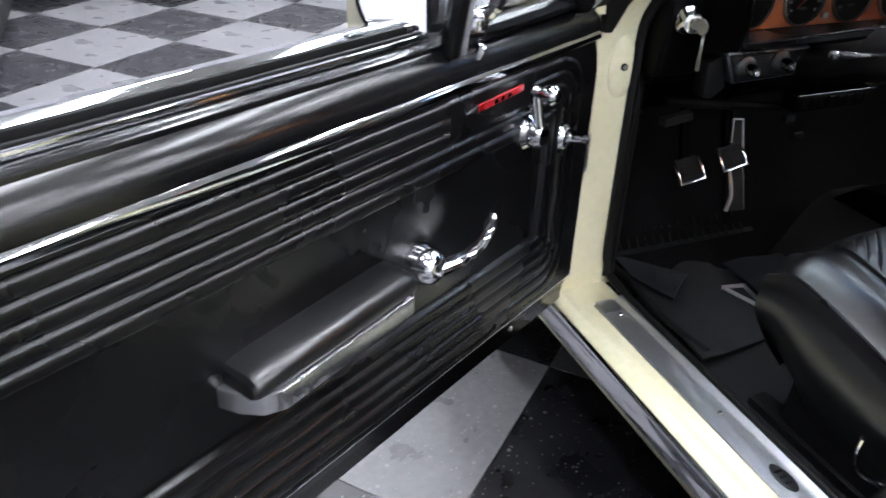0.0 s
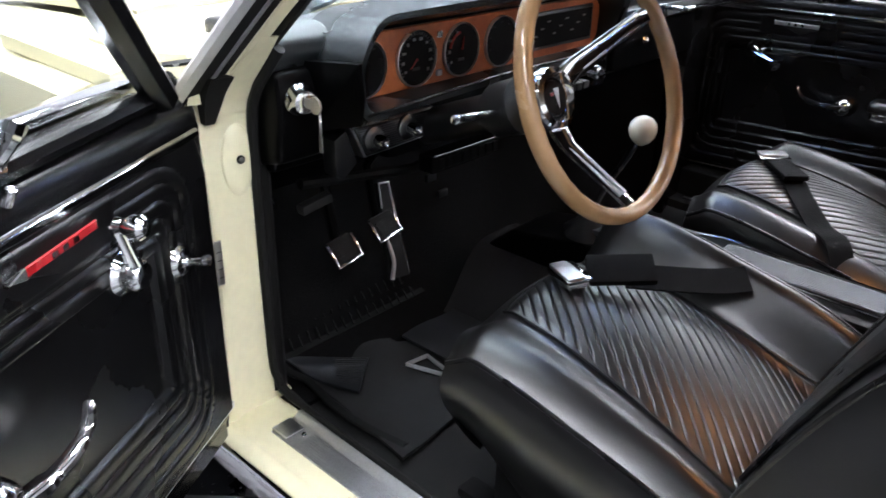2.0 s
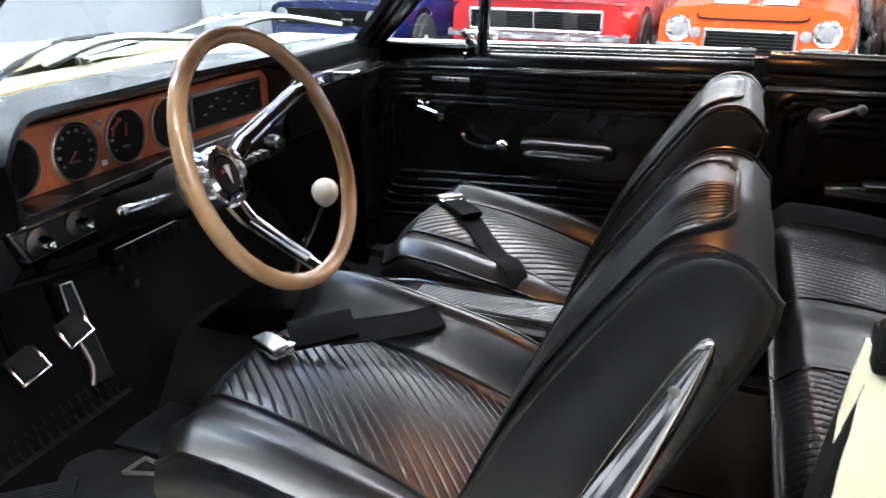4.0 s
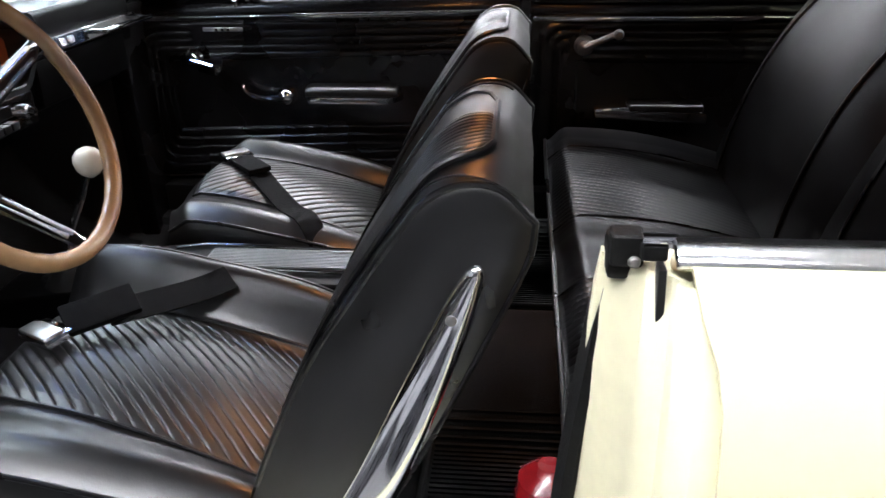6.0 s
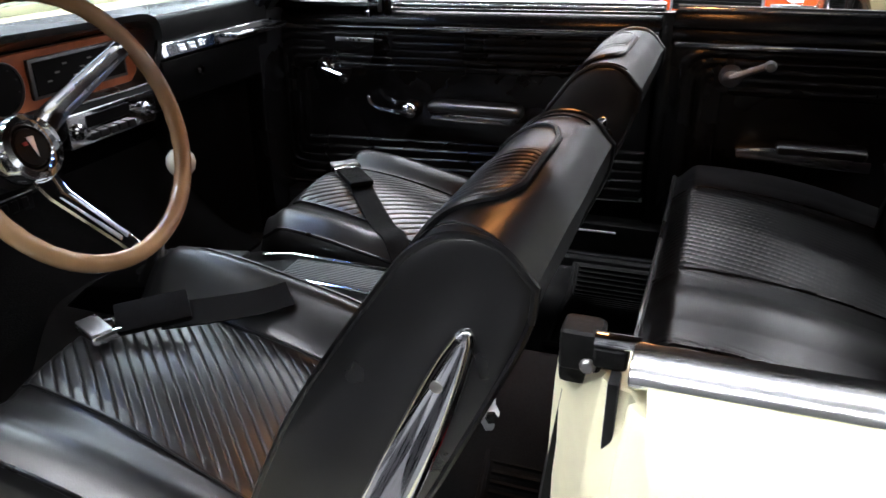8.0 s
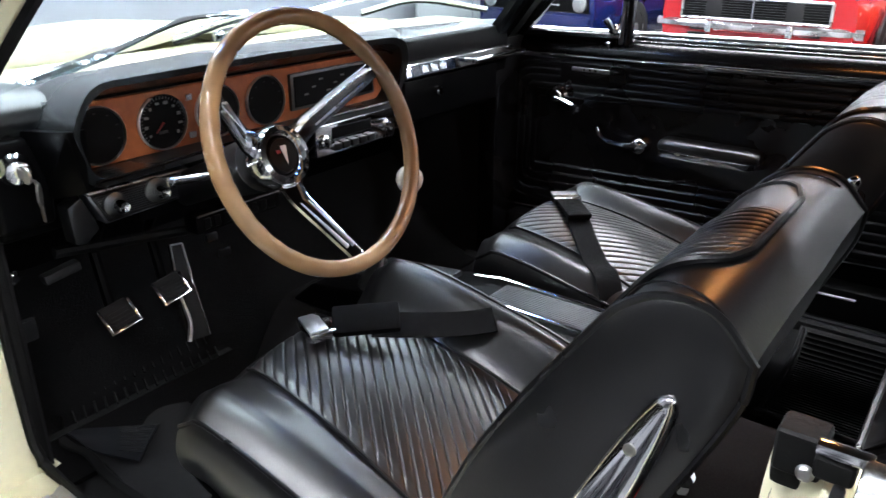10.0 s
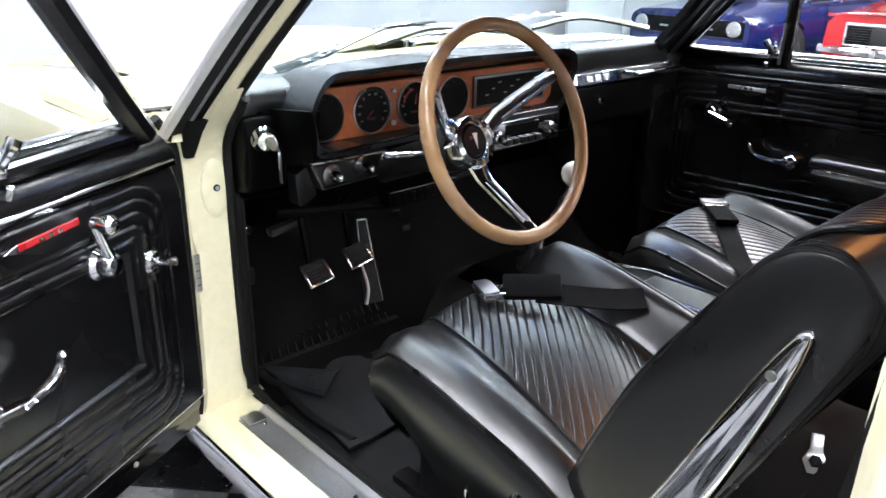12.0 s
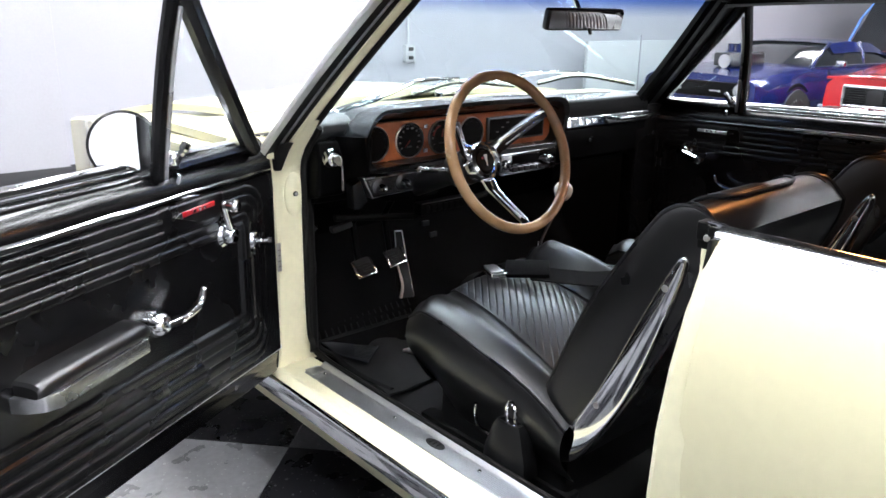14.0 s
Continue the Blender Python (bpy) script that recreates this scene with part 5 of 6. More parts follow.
    back_line = curve_points([(-0.712, 0.890), (-0.704, 0.845), (-0.658, 0.74), (-0.592, 0.60), (-0.520, 0.47), (-0.475, 0.40)], 6)[1:]
    outline = front_line + top_line + back_line
    n = len(outline)

    def shell(x, shrink):
        loop = []
        for i, p in enumerate(outline):
            d = (outline[min(i + 1, n - 1)] - outline[max(i - 1, 0)]).normalized()
            loop.append((x, p[0] + d[1] * shrink, p[1] - d[0] * shrink))
        return loop
    loops = [shell(x, k) for x, k in ((-0.239, 0.003), (-0.236, 0.0), (-0.20, -0.001), (-0.10, -0.0015), (0.0, 0.0), (0.10, -0.0015), (0.20, -0.001), (0.236, 0.0), (0.239, 0.003))]
    part("backrest", loft(loops, closed=False), VINYL, s, "smooth black vinyl backrest shell", m=bx)

    def back_side(sx):
        def f(u, v):
            """From the lower edge to the crest; across from the front line to the back line."""
            q = u * (n - 1) / 2
            i = min(int(q), n - 2)
            a = outline[i].lerp(outline[i + 1], q - i)
            k = n - 1 - q
            j = max(0, min(int(k), n - 2))
            e = outline[j].lerp(outline[j + 1], k - j)
            p = a.lerp(e, v)
            return (sx * (0.2385 + 0.013 * math.sin(math.pi * v) ** 0.6 * (1 - u ** 4)), p[0], p[1])
        return f
    for sx in (-1, 1):
        part("back_side", sheet(back_side(sx), 44, 12), VINYL, s, m=bx)
    for sx in (-1, 1):
        line = [(sx * 0.2375, p[0], p[1]) for p in front_line[2:] + top_line + back_line[:24]]
        part("back_piping", tube(line, 0.0042, 8), PIPING, s, m=bx)

    fl = front_line + top_line[:16]
    def back_inset(u, v):
        """Pleated centre of the backrest, from the cushion up over the crest."""
        q = v * (len(fl) - 1)
        i = min(int(q), len(fl) - 2)
        p = Vector(fl[i]).lerp(Vector(fl[i + 1]), q - i)
        d = (Vector(fl[i + 1]) - Vector(fl[i])).normalized()
        nrm = Vector((d.y, -d.x)) if len(d) == 2 else Vector((d[1], -d[0]))
        nrm = Vector((nrm[0], nrm[1]))
        if nrm[0] < 0 and nrm[1] < 0:
            nrm = -nrm
        k = max(0.0, (v - 0.84) / 0.16)
        x = (2 * u - 1) * (0.150 - 0.055 * (1 - max(0.0, 1 - k ** 2.4) ** 0.5))
        pw = u * 19
        w = pw - math.floor(pw)
        edge = min(1, 12 * u, 30 * (1 - v)) * (1 - smoothstep(0.56, 0.66, u))
        h = 0.0032 + 0.0034 * edge - 0.0042 * abs(2 * w - 1) ** 5 * edge
        return (x, p[0] + nrm[0] * h, p[1] + nrm[1] * h)
    part("back_insert", sheet(back_inset, 190, 60), VINYL, s, "pleated black vinyl backrest centre", m=bx)
    part("back_insert_piping", tube([back_inset(0.0, k / 30) for k in range(31)] + [back_inset(k / 8, 1.0) for k in range(9)] + [back_inset(1.0, 1 - k / 30) for k in range(31)], 0.004, 6), PIPING, s, m=bx)
    near = len(front_line) - 5
    far = len(front_line) + len(top_line) - 5
    seam = []
    for k in range(17):
        q = near + (far - near) * k / 16
        i = int(q)
        p = outline[i].lerp(outline[i + 1], q - i)
        seam.append((-0.150 - 0.086 * k / 16, p[0] + 0.0006, p[1] + 0.0012))
    part("crest_seam", tube(seam, 0.0013, 6), PIPING, s, m=bx)
    part("crest_seam", tube([(0.212, p[0] + 0.0006, p[1] + 0.0012) for p in outline[near - 6:far]], 0.0013, 6), PIPING, s, m=bx)
    # bright hinge cover on the outer side
    spine = curve_points([(-0.660, 0.850, 0.009), (-0.640, 0.800, 0.0170), (-0.600, 0.70, 0.0235), (-0.545, 0.57, 0.0275), (-0.490, 0.47, 0.028), (-0.445, 0.412, 0.026), (-0.395, 0.400, 0.020)], 8)

    def cover(u, v):
        q = v ** 1.4 * (len(spine) - 1)
        i = min(int(q), len(spine) - 2)
        c = spine[i].lerp(spine[i + 1], q - i)
        d = Vector((spine[min(i + 2, len(spine) - 1)] - spine[max(i - 1, 0)])[:2]).normalized()
        s_v = v ** 1.4
        tip = math.sqrt(max(0.0, 1 - (1 - min(1, s_v / 0.045)) ** 2)) * math.sqrt(max(0.0, 1 - (1 - min(1, (1 - s_v) / 0.05)) ** 2))
        o = 2 * u - 1
        w = c.z * max(tip, 0.03)
        return (-0.2475 - 0.011 * (1 - o * o) ** 0.6 * (0.1 + 0.9 * tip), c.x - d.y * o * w, c.y + d.x * o * w)
    for side_m in (Matrix.Diagonal((0.905, 1, 1, 1)), Matrix.Diagonal((-0.905, 1, 1, 1))):
        cv = part("hinge_cover", sheet(cover, 16, 70, 0.003), CHROME, s, "long chrome seat hinge cover", m=side_m)
        for y, z in ((-0.633, 0.792), (-0.519, 0.538)):
            part("cover_screw", lathe([(0.006, 0), (0.0058, 0.0015), (0.004, 0.003), (0.001, 0.0034)], facing((-0.2580, y, z), (-1, 0, 0)), 14), STEEL, cv, m=side_m)
    part("slide_lever", tube(curve_points([(-0.23, -0.272, 0.365), (-0.255, -0.247, 0.38), (-0.263, -0.240, 0.41), (-0.263, -0.240, 0.438)], 5), [0.006] * 10 + [0.0065] * 6, 8, 0.6), CHROME, s, m=fx)
    return s


seat_thing(-0.361, False, "driver's black vinyl bucket seat with pleated centre and chrome hinge cover", (0.014, 0.080), 0.97)
seat_thing(0.361, True, "passenger's black vinyl bucket seat with pleated centre and lap belt", (0.034, 0.018), 0.97)


def belt_thing(label, points, width, buckle_m, twist, lean=0.0, tail=()):
    b = thing("seat_belt", label, "seat belt", group="lap belts")
    pts = curve_points(points, 8)
    bm = bmesh.new()
    rows = []
    for i, p in enumerate(pts):
        d = (pts[min(i + 1, len(pts) - 1)] - pts[max(i - 1, 0)]).normalized()
        flat = Vector((d.y, -d.x, 0)).normalized()
        side = (flat * math.cos(radians(lean)) - Vector((0, 0, math.sin(radians(lean))))) * width / 2
        thick = side.cross(d).normalized() * 0.0025
        if thick.z < 0:
            thick = -thick
        rows.append([bm.verts.new(p + side), bm.verts.new(p - side), bm.verts.new(p - side + thick), bm.verts.new(p + side + thick)])
    for r, q in zip(rows, rows[1:]):
        for k in range(4):
            bm.faces.new((r[k], r[(k + 1) % 4], q[(k + 1) % 4], q[k]))
    bm.faces.new(rows[0])
    bm.faces.new(rows[-1])
    part("strap", bm, WEBBING, b, "black woven strap")
    if tail:
        part("tail", sheet(lambda u, v: Vector(tail[0]).lerp(Vector(tail[1]), v) + Vector((0.045 * (u - 0.5), 0.03 * (u - 0.5), 0.006 * u)), 4, 8, 0.002), WEBBING, b)
        part("stitched_end", tube([pts[-1] + side * 0.98 + thick, pts[-1] - side * 0.98 + thick], 0.0018, 5), WEBBING, b)
    bk = part("buckle", box((-0.024, -0.033, 0), (0.022, 0.033, 0.014), 0.004), CHROME, b, "brushed steel buckle", m=buckle_m @ Matrix.Rotation(radians(twist), 4, "Z"))
    part("lift_flap", box((-0.022, -0.030, 0.014), (0.008, 0.030, 0.018), 0.002), CHROME_DULL, bk, m=buckle_m @ Matrix.Rotation(radians(twist), 4, "Z"))
    part("sleeve", box((0.022, -0.026, 0.001), (0.125, 0.026, 0.013), 0.004), WEBBING, b, m=buckle_m @ Matrix.Translation((0, 0, 0.022 * math.sin(radians(lean)))) @ Matrix.Rotation(radians(lean), 4, "X"))
    return b


def seat_top(x, y, cx):
    """Height of a bucket seat's cushion at a place."""
    return cushion_height(x - cx, y, (0.014, 0.080)) if cx < 0 else cushion_height(cx - x, y, (0.034, 0.018))


def lying(points, cx):
    return [(x, y, seat_top(x, y, cx) + h) for x, y, h in points]


belt_thing("driver's black lap belt with steel buckle lying across the cushion", [(-0.318, -0.105, 0.622), (-0.287, -0.140, 0.619), (-0.250, -0.180, 0.616), (-0.217, -0.212, 0.614), (-0.184, -0.243, 0.617)], 0.046, Matrix.Translation((-0.372, -0.046, 0.614)) @ Matrix.Rotation(radians(-48), 4, "Z") @ Matrix.Rotation(radians(-3), 4, "Y"), 22, 27)
belt_thing("passenger's black lap belt with steel buckle lying across the cushion", lying([(0.325, -0.125, 0.014), (0.275, -0.170, 0.010), (0.220, -0.222, 0.010), (0.165, -0.272, 0.010), (0.130, -0.31, -0.02)], 0.368), 0.048, Matrix.Translation((0.408, -0.048, 0.610)) @ Matrix.Rotation(radians(-137), 4, "Z"), 0)

boot = thing("belt_retractor", "black plastic belt cover with steel hook beside the driver's seat", "belt cover")
part("cover", loft([[(-0.612 + sx * a, -0.338 + sy * b, z) for sx, sy in ((-1, -0.6), (-0.6, -1), (0.6, -1), (1, -0.6), (1, 0.6), (0.6, 1), (-0.6, 1), (-1, 0.6))] for z, a, b in ((0.335, 0.034, 0.058), (0.37, 0.030, 0.054), (0.425, 0.022, 0.036), (0.437, 0.016, 0.028))]), PLASTIC, boot)
part("hook", joined(tube(curve_points([(-0.616, -0.352, 0.432), (-0.616, -0.352, 0.462), (-0.612, -0.335, 0.478), (-0.609, -0.322, 0.462), (-0.609, -0.322, 0.434)], 5), 0.004, 8), box((-0.624, -0.360, 0.428), (-0.604, -0.315, 0.438), 0.003)), CHROME, boot)

anchor = thing("belt_anchor", "bright steel belt anchor bolted to the carpeted tunnel", "belt anchor")
AN = facing((-0.106, -0.547, 0.402), (-0.75, -0.35, 0.55))
part("plate", lathe([(0.019, 0), (0.019, 0.003), (0.015, 0.004)], AN @ Matrix.Diagonal((1, 1.25, 1, 1)), 6), CHROME_DULL, anchor)
part("bolt", lathe([(0.011, 0.003), (0.011, 0.010), (0.008, 0.012), (0.002, 0.012)], AN, 6), CHROME, anchor)
part("tab", box((-0.010, -0.002, 0.0), (0.010, 0.034, 0.004), 0.0015), CHROME_DULL, anchor, m=AN @ Matrix.Translation((0, 0.012, 0)))

# ---- rear seat ----
rear = thing("rear_bench", "black vinyl rear bench with pleated cushion", "seat", Matrix.Translation((0, 0.022, 0.022)))
def rear_top(u, v):
    x, y = -0.66 + 1.32 * u, -0.785 - 0.52 * v
    p = (x - 0.25 * y) / 0.0175
    w = p - math.floor(p)
    ins = 1 - smoothstep(0.20, 0.24, min(abs(x - 0.33), abs(x + 0.33)))
    z = 0.575 + 0.02 * math.sin(math.pi * min(1, v * 1.2)) - 0.075 * v - 0.035 * (1 - smoothstep(0, 0.12, v)) ** 2 + 0.025 * smoothstep(0.5, 0.66, abs(x)) + 0.018 * math.exp(-(x / 0.09) ** 2)
    return (x, y, z + 0.010 * max(0, 1 - (min(abs(x - 0.33), abs(x + 0.33)) / 0.27) ** 2) + ins * 0.0024 * (1 - abs(2 * w - 1) ** 6) * smoothstep(0.0, 0.04, v) * (1 - 0.85 * smoothstep(0.18, 0.55, v)))
part("cushion", sheet(rear_top, 560, 200), BENCH_VINYL, rear, "pleated black cushion")
part("cushion_front", sheet(lambda u, v: (-0.66 + 1.32 * u, -0.785 + 0.012 * math.sin(math.pi * v) - 0.04 * (1 - v), 0.40 + (rear_top(u, 0)[2] - 0.40) * v), 30, 8), BENCH_VINYL, rear)
part("front_piping", tube([Vector(rear_top(k / 30, 0.0)) + Vector((0, 0.003, 0.001)) for k in range(31)], 0.0045, 6), PIPING, rear)
for x in (-0.55, -0.13, 0.13, 0.55):
    part("cushion_seam", tube([Vector(rear_top((x + 0.66) / 1.32, k / 20)) + Vector((0, 0, 0.0015)) for k in range(21)], 0.0022, 6), PIPING, rear)
def rear_back(u, v):
    x = -0.66 + 1.32 * u
    s = min(abs(x - 0.33), abs(x + 0.33)) / 0.33
    y, z = -1.20 - 0.26 * v ** 1.2, 0.50 + 0.50 * math.sin(v * 1.45)
    y += 0.045 * math.sin(math.pi * min(1, v * 0.9 + 0.1)) * (1 - s ** 4)
    return (x * (1 - 0.06 * v), y, z + 0.002)
part("backrest", sheet(rear_back, 60, 30), REAR_VINYL, rear, "tall rounded black backrest")
for sx in (-0.33, 0.33):
    part("seam", tube([Vector(rear_back((sx + 0.22 + 0.66) / 1.32, k / 12)) + Vector((0, 0.003, 0.001)) for k in range(13)], 0.003, 6), PIPING, rear)
    part("seam", tube([Vector(rear_back((sx - 0.22 + 0.66) / 1.32, k / 12)) + Vector((0, 0.003, 0.001)) for k in range(13)], 0.003, 6), PIPING, rear)

# rear side trim on the passenger side
trim = thing("rear_side_trim", "black pleated rear side trim with chrome crank and armrest", "trim panel", Matrix.Translation((0, 0, 0.018)))
def trim_face(u, v):
    y, z = -1.62 + 0.90 * u, 0.42 + 0.438 * v
    a, b = (z - 0.748) / 0.10, (y + 0.84) / 0.10
    s = (max(a, 0) ** 4 + max(b, 0) ** 4) ** 0.25
    h = 0.003 + 0.005 * pleats(min(s, 1) * 5) if s > 0 else 0
    return (0.748 - h, y, z)
part("panel", sheet(trim_face, 120, 90), TRIM, trim)
part("backing", box((0.752, -1.62, 0.40), (0.80, -0.715, 0.85), 0.004), BLACK_PAINT, trim)
part("upper_shell", prism([(0.745, 0.852), (0.738, 0.865), (0.740, 0.885), (0.746, 0.900), (0.775, 0.903), (0.80, 0.86)], "y", -1.62, -0.715, 0.004), BLACK_PAINT, trim)
part("top_moulding", box((0.735, -1.62, 0.848), (0.744, -0.722, 0.861), 0.003), CHROME, trim)
rb = part("crank_boss", lathe([(0.026, 0), (0.025, 0.006), (0.018, 0.012), (0.017, 0.026), (0.004, 0.032)], facing((0.742, -0.851, 0.790), (-1, 0, 0)), 18), REAR_CHROME, trim)
part("crank_arm", tube([(0.715, -0.851, 0.790), (0.712, -0.926, 0.823)], [0.009, 0.007], 8), REAR_CHROME, rb)
part("crank_knob", lathe([(0.008, 0), (0.013, 0.016), (0.009, 0.03), (0.002, 0.031)], facing((0.712, -0.928, 0.824), (-1, 0, 0)), 14), REAR_CHROME, rb)
part("armrest_base", prism([(-0.88, 0.642), (-0.885, 0.615), (-1.16, 0.606), (-1.16, 0.632), (-0.95, 0.648)], "x", 0.69, 0.745, 0.006), CHROME, trim)
part("armrest_pad", box((0.685, -1.15, 0.634), (0.745, -0.965, 0.655), 0.010, 3), VINYL, trim)

# mats
mat_front = thing("floor_mat", "black rubber floor mat with folded flap, lying on the carpet", "floor mat")
def mat_sheet(u, v):
    x, y = -0.585 + 0.33 * u + 0.05 * v * (1 - u), 0.10 + 0.36 * v + 0.05 * u * (1 - v)
    return (x, y, 0.2975 + 0.055 * max(0, v - 0.72) + 0.003 * math.sin(u * 9 + v * 4) + 0.012 * smoothstep(0.0, 0.2, 0.2 - u) * (1 - v))
part("sheet", sheet(mat_sheet, 30, 24, 0.006), MAT_RUBBER, mat_front)
def on_mat(x, y, up=0.0):
    return Vector((x, y, 0.3045 + 0.055 * max(0, (y - 0.36) / 0.36) + up))
part("raised_border", tube(curve_points([on_mat(-0.570, 0.448, 0.002), on_mat(-0.572, 0.415, 0.003), on_mat(-0.560, 0.372, 0.003), on_mat(-0.572, 0.294, 0.003), on_mat(-0.573, 0.207, 0.003), on_mat(-0.560, 0.12, 0.002)], 6), 0.009, 8, 0.5), RUBBER, mat_front, "black raised border")
corner = [Vector((-0.562, 0.462)), Vector((-0.430, 0.352)), Vector((-0.517, 0.283)), Vector((-0.552, 0.380))]
def flap_at(u, v):
    p = corner[0].lerp(corner[1], u).lerp(corner[3].lerp(corner[2], u), v)
    return (p.x, p.y, 0.3095 + 0.055 * max(0, (p.y - 0.36) / 0.36) + 0.0045 * math.sin(math.pi * min(1, 1.2 * v)) * (1 - 0.4 * u))
flap = part("folded_flap", sheet(flap_at, 16, 12, 0.004), MAT_BLUE, mat_front, "blue-grey folded rubber flap")
for k in range(11):
    part("flap_rib", tube([Vector(flap_at(0.60 + 0.03 * (k % 2), 0.05 + 0.075 * k)) + Vector((0, 0, 0.0004)), Vector(flap_at(0.985, 0.05 + 0.075 * k)) + Vector((0, 0, 0.0004))], 0.0014, 5), MAT_RUBBER, flap)
for a, b in (((-0.395, 0.282), (-0.346, 0.274)), ((-0.346, 0.274), (-0.362, 0.180)), ((-0.362, 0.180), (-0.395, 0.282))):
    part("triangle_edge", tube([(a[0], a[1], 0.3105), (b[0], b[1], 0.3105)], 0.0042, 6), CHROME_DULL, mat_front)
toe = thing("toe_mat", "black rubber toe mat with raised bars on the carpet", "floor mat")
part("sheet", sheet(lambda u, v: (-0.60 + 0.42 * u, 0.44 + 0.09 * v, 0.325 + 0.035 * v), 16, 6, 0.006), RUBBER, toe)
for row in (0, 1):
    for k in range(17):
        x, y = -0.560 + 0.021 * k, 0.447 + 0.040 * row - 0.0012 * k
        part("bar", tube([(x, y, 0.3335 + 0.0156 * row), (x + 0.010, y + 0.026, 0.3435 + 0.0156 * row)], 0.0022, 6), RUBBER, toe)
pad2 = thing("loose_mat", "blue-grey ribbed rubber mat under the driver's seat front", "floor mat")
part("sheet", sheet(lambda u, v: (-0.33 + 0.20 * u, 0.24 + 0.12 * v, 0.312 + 0.004 * math.sin(7 * u)), 10, 6, 0.006), MAT_BLUE, pad2)

mat_rear = thing("rear_mat", "ribbed black rubber mat on the rear floor", "floor mat")
def rear_mat_at(u, v, side):
    """A mat from the tunnel's foot out to the sill, where it turns up."""
    x = 0.10 + 0.54 * u if side < 0 else 0.31 + 0.33 * u
    return (side * x, -0.955 + 0.41 * v, 0.2955 + 0.075 * (1 - smoothstep(0.10, 0.20, x)) + 0.055 * smoothstep(0.55, 0.64, x))


for side in (-1, 1):
    part("sheet", sheet(lambda u, v: rear_mat_at(u, v, side), 40, 4, 0.006), RUBBER, mat_rear)
    part("border", tube([Vector(rear_mat_at(0.02, k / 8, side)) + Vector((0, 0, 0.006)) for k in range(9)] + [Vector(rear_mat_at(k / 20, 0.98, side)) + Vector((0, 0, 0.006)) for k in range(1, 20)], 0.006, 6), MAT_RUBBER, mat_rear)
    n = 44 if side < 0 else 30
    for k in range(n):
        a = rear_mat_at(0.06 + 0.9 * k / n, 0.06, side)
        part("rib", box((a[0] - 0.0032, -0.93, a[2] + 0.004), (a[0] + 0.0032, -0.565, a[2] + 0.0095)), RUBBER, mat_rear, smooth=0)
ext = thing("fire_extinguisher", "small red fire extinguisher with white label behind the driver's seat", "extinguisher")
EX = Matrix.Translation((-0.505, -0.742, 0.303))
part("cylinder", lathe([(0.040, 0), (0.043, 0.006), (0.043, 0.20), (0.038, 0.225), (0.022, 0.24), (0.015, 0.245)], EX, 28), RED, ext)
part("label", lathe([(0.0434, 0.05), (0.0436, 0.051), (0.0436, 0.175), (0.0434, 0.176)], EX, 28), WHITE_PAINT, ext, "white printed label")
for k in range(3):
    part("label_bar", lathe([(0.0438, 0.07 + 0.03 * k), (0.0439, 0.071 + 0.03 * k), (0.0439, 0.082 + 0.03 * k), (0.0438, 0.083 + 0.03 * k)], EX, 28), BLUE_CAR, ext)

# mirrors
mir = thing("rear_view_mirror", "black framed rear-view mirror hanging from the windscreen header", "mirror")
MM = Matrix.Translation((0.030, 0.065, 1.198)) @ Matrix.Rotation(radians(-12), 4, "Z") @ Matrix.Rotation(radians(13), 4, "X")
part("housing", box((-0.125, -0.012, -0.028), (0.125, 0.012, 0.028), 0.011, 3), PLASTIC, mir, m=MM)
part("glass", box((-0.118, -0.0135, -0.022), (0.118, -0.0122, 0.022), 0.0), MIRROR, mir, m=MM, smooth=0)
part("stem", tube([(0.030, 0.070, 1.20), (0.028, 0.09, 1.235), (0.025, 0.11, 1.27)], 0.007, 8), CHROME, mir)
part("tab", tube([(0.035, 0.050, 1.175), (0.035, 0.045, 1.160)], 0.005, 6), PLASTIC, mir)
dm = thing("door_mirror", "round door mirror with cream bullet housing", "mirror")
DM = facing((-1.143, 0.135, 0.972), (-0.20, -0.97, 0.13)) @ Matrix.Scale(1.04, 4)
part("housing", lathe([(0.006, -0.11), (0.03, -0.095), (0.050, -0.055), (0.0565, -0.01), (0.058, 0.0), (0.058, 0.003)], DM, 36), CREAM, dm)
part("rim", lathe([(0.058, 0.002), (0.0602, 0.004), (0.0602, 0.009), (0.0555, 0.010), (0.0555, 0.004)], DM, 36), BLACK_PAINT, dm)
part("glass", lathe([(0.0555, 0.004), (0.0555, 0.006), (0.002, 0.0062)], DM, 36), MIRROR, dm)
part("stalk", tube([(-1.115, 0.15, 0.925), (-1.12, 0.16, 0.935), (-1.14, 0.17, 0.955)], 0.014, 10), CHROME, dm)

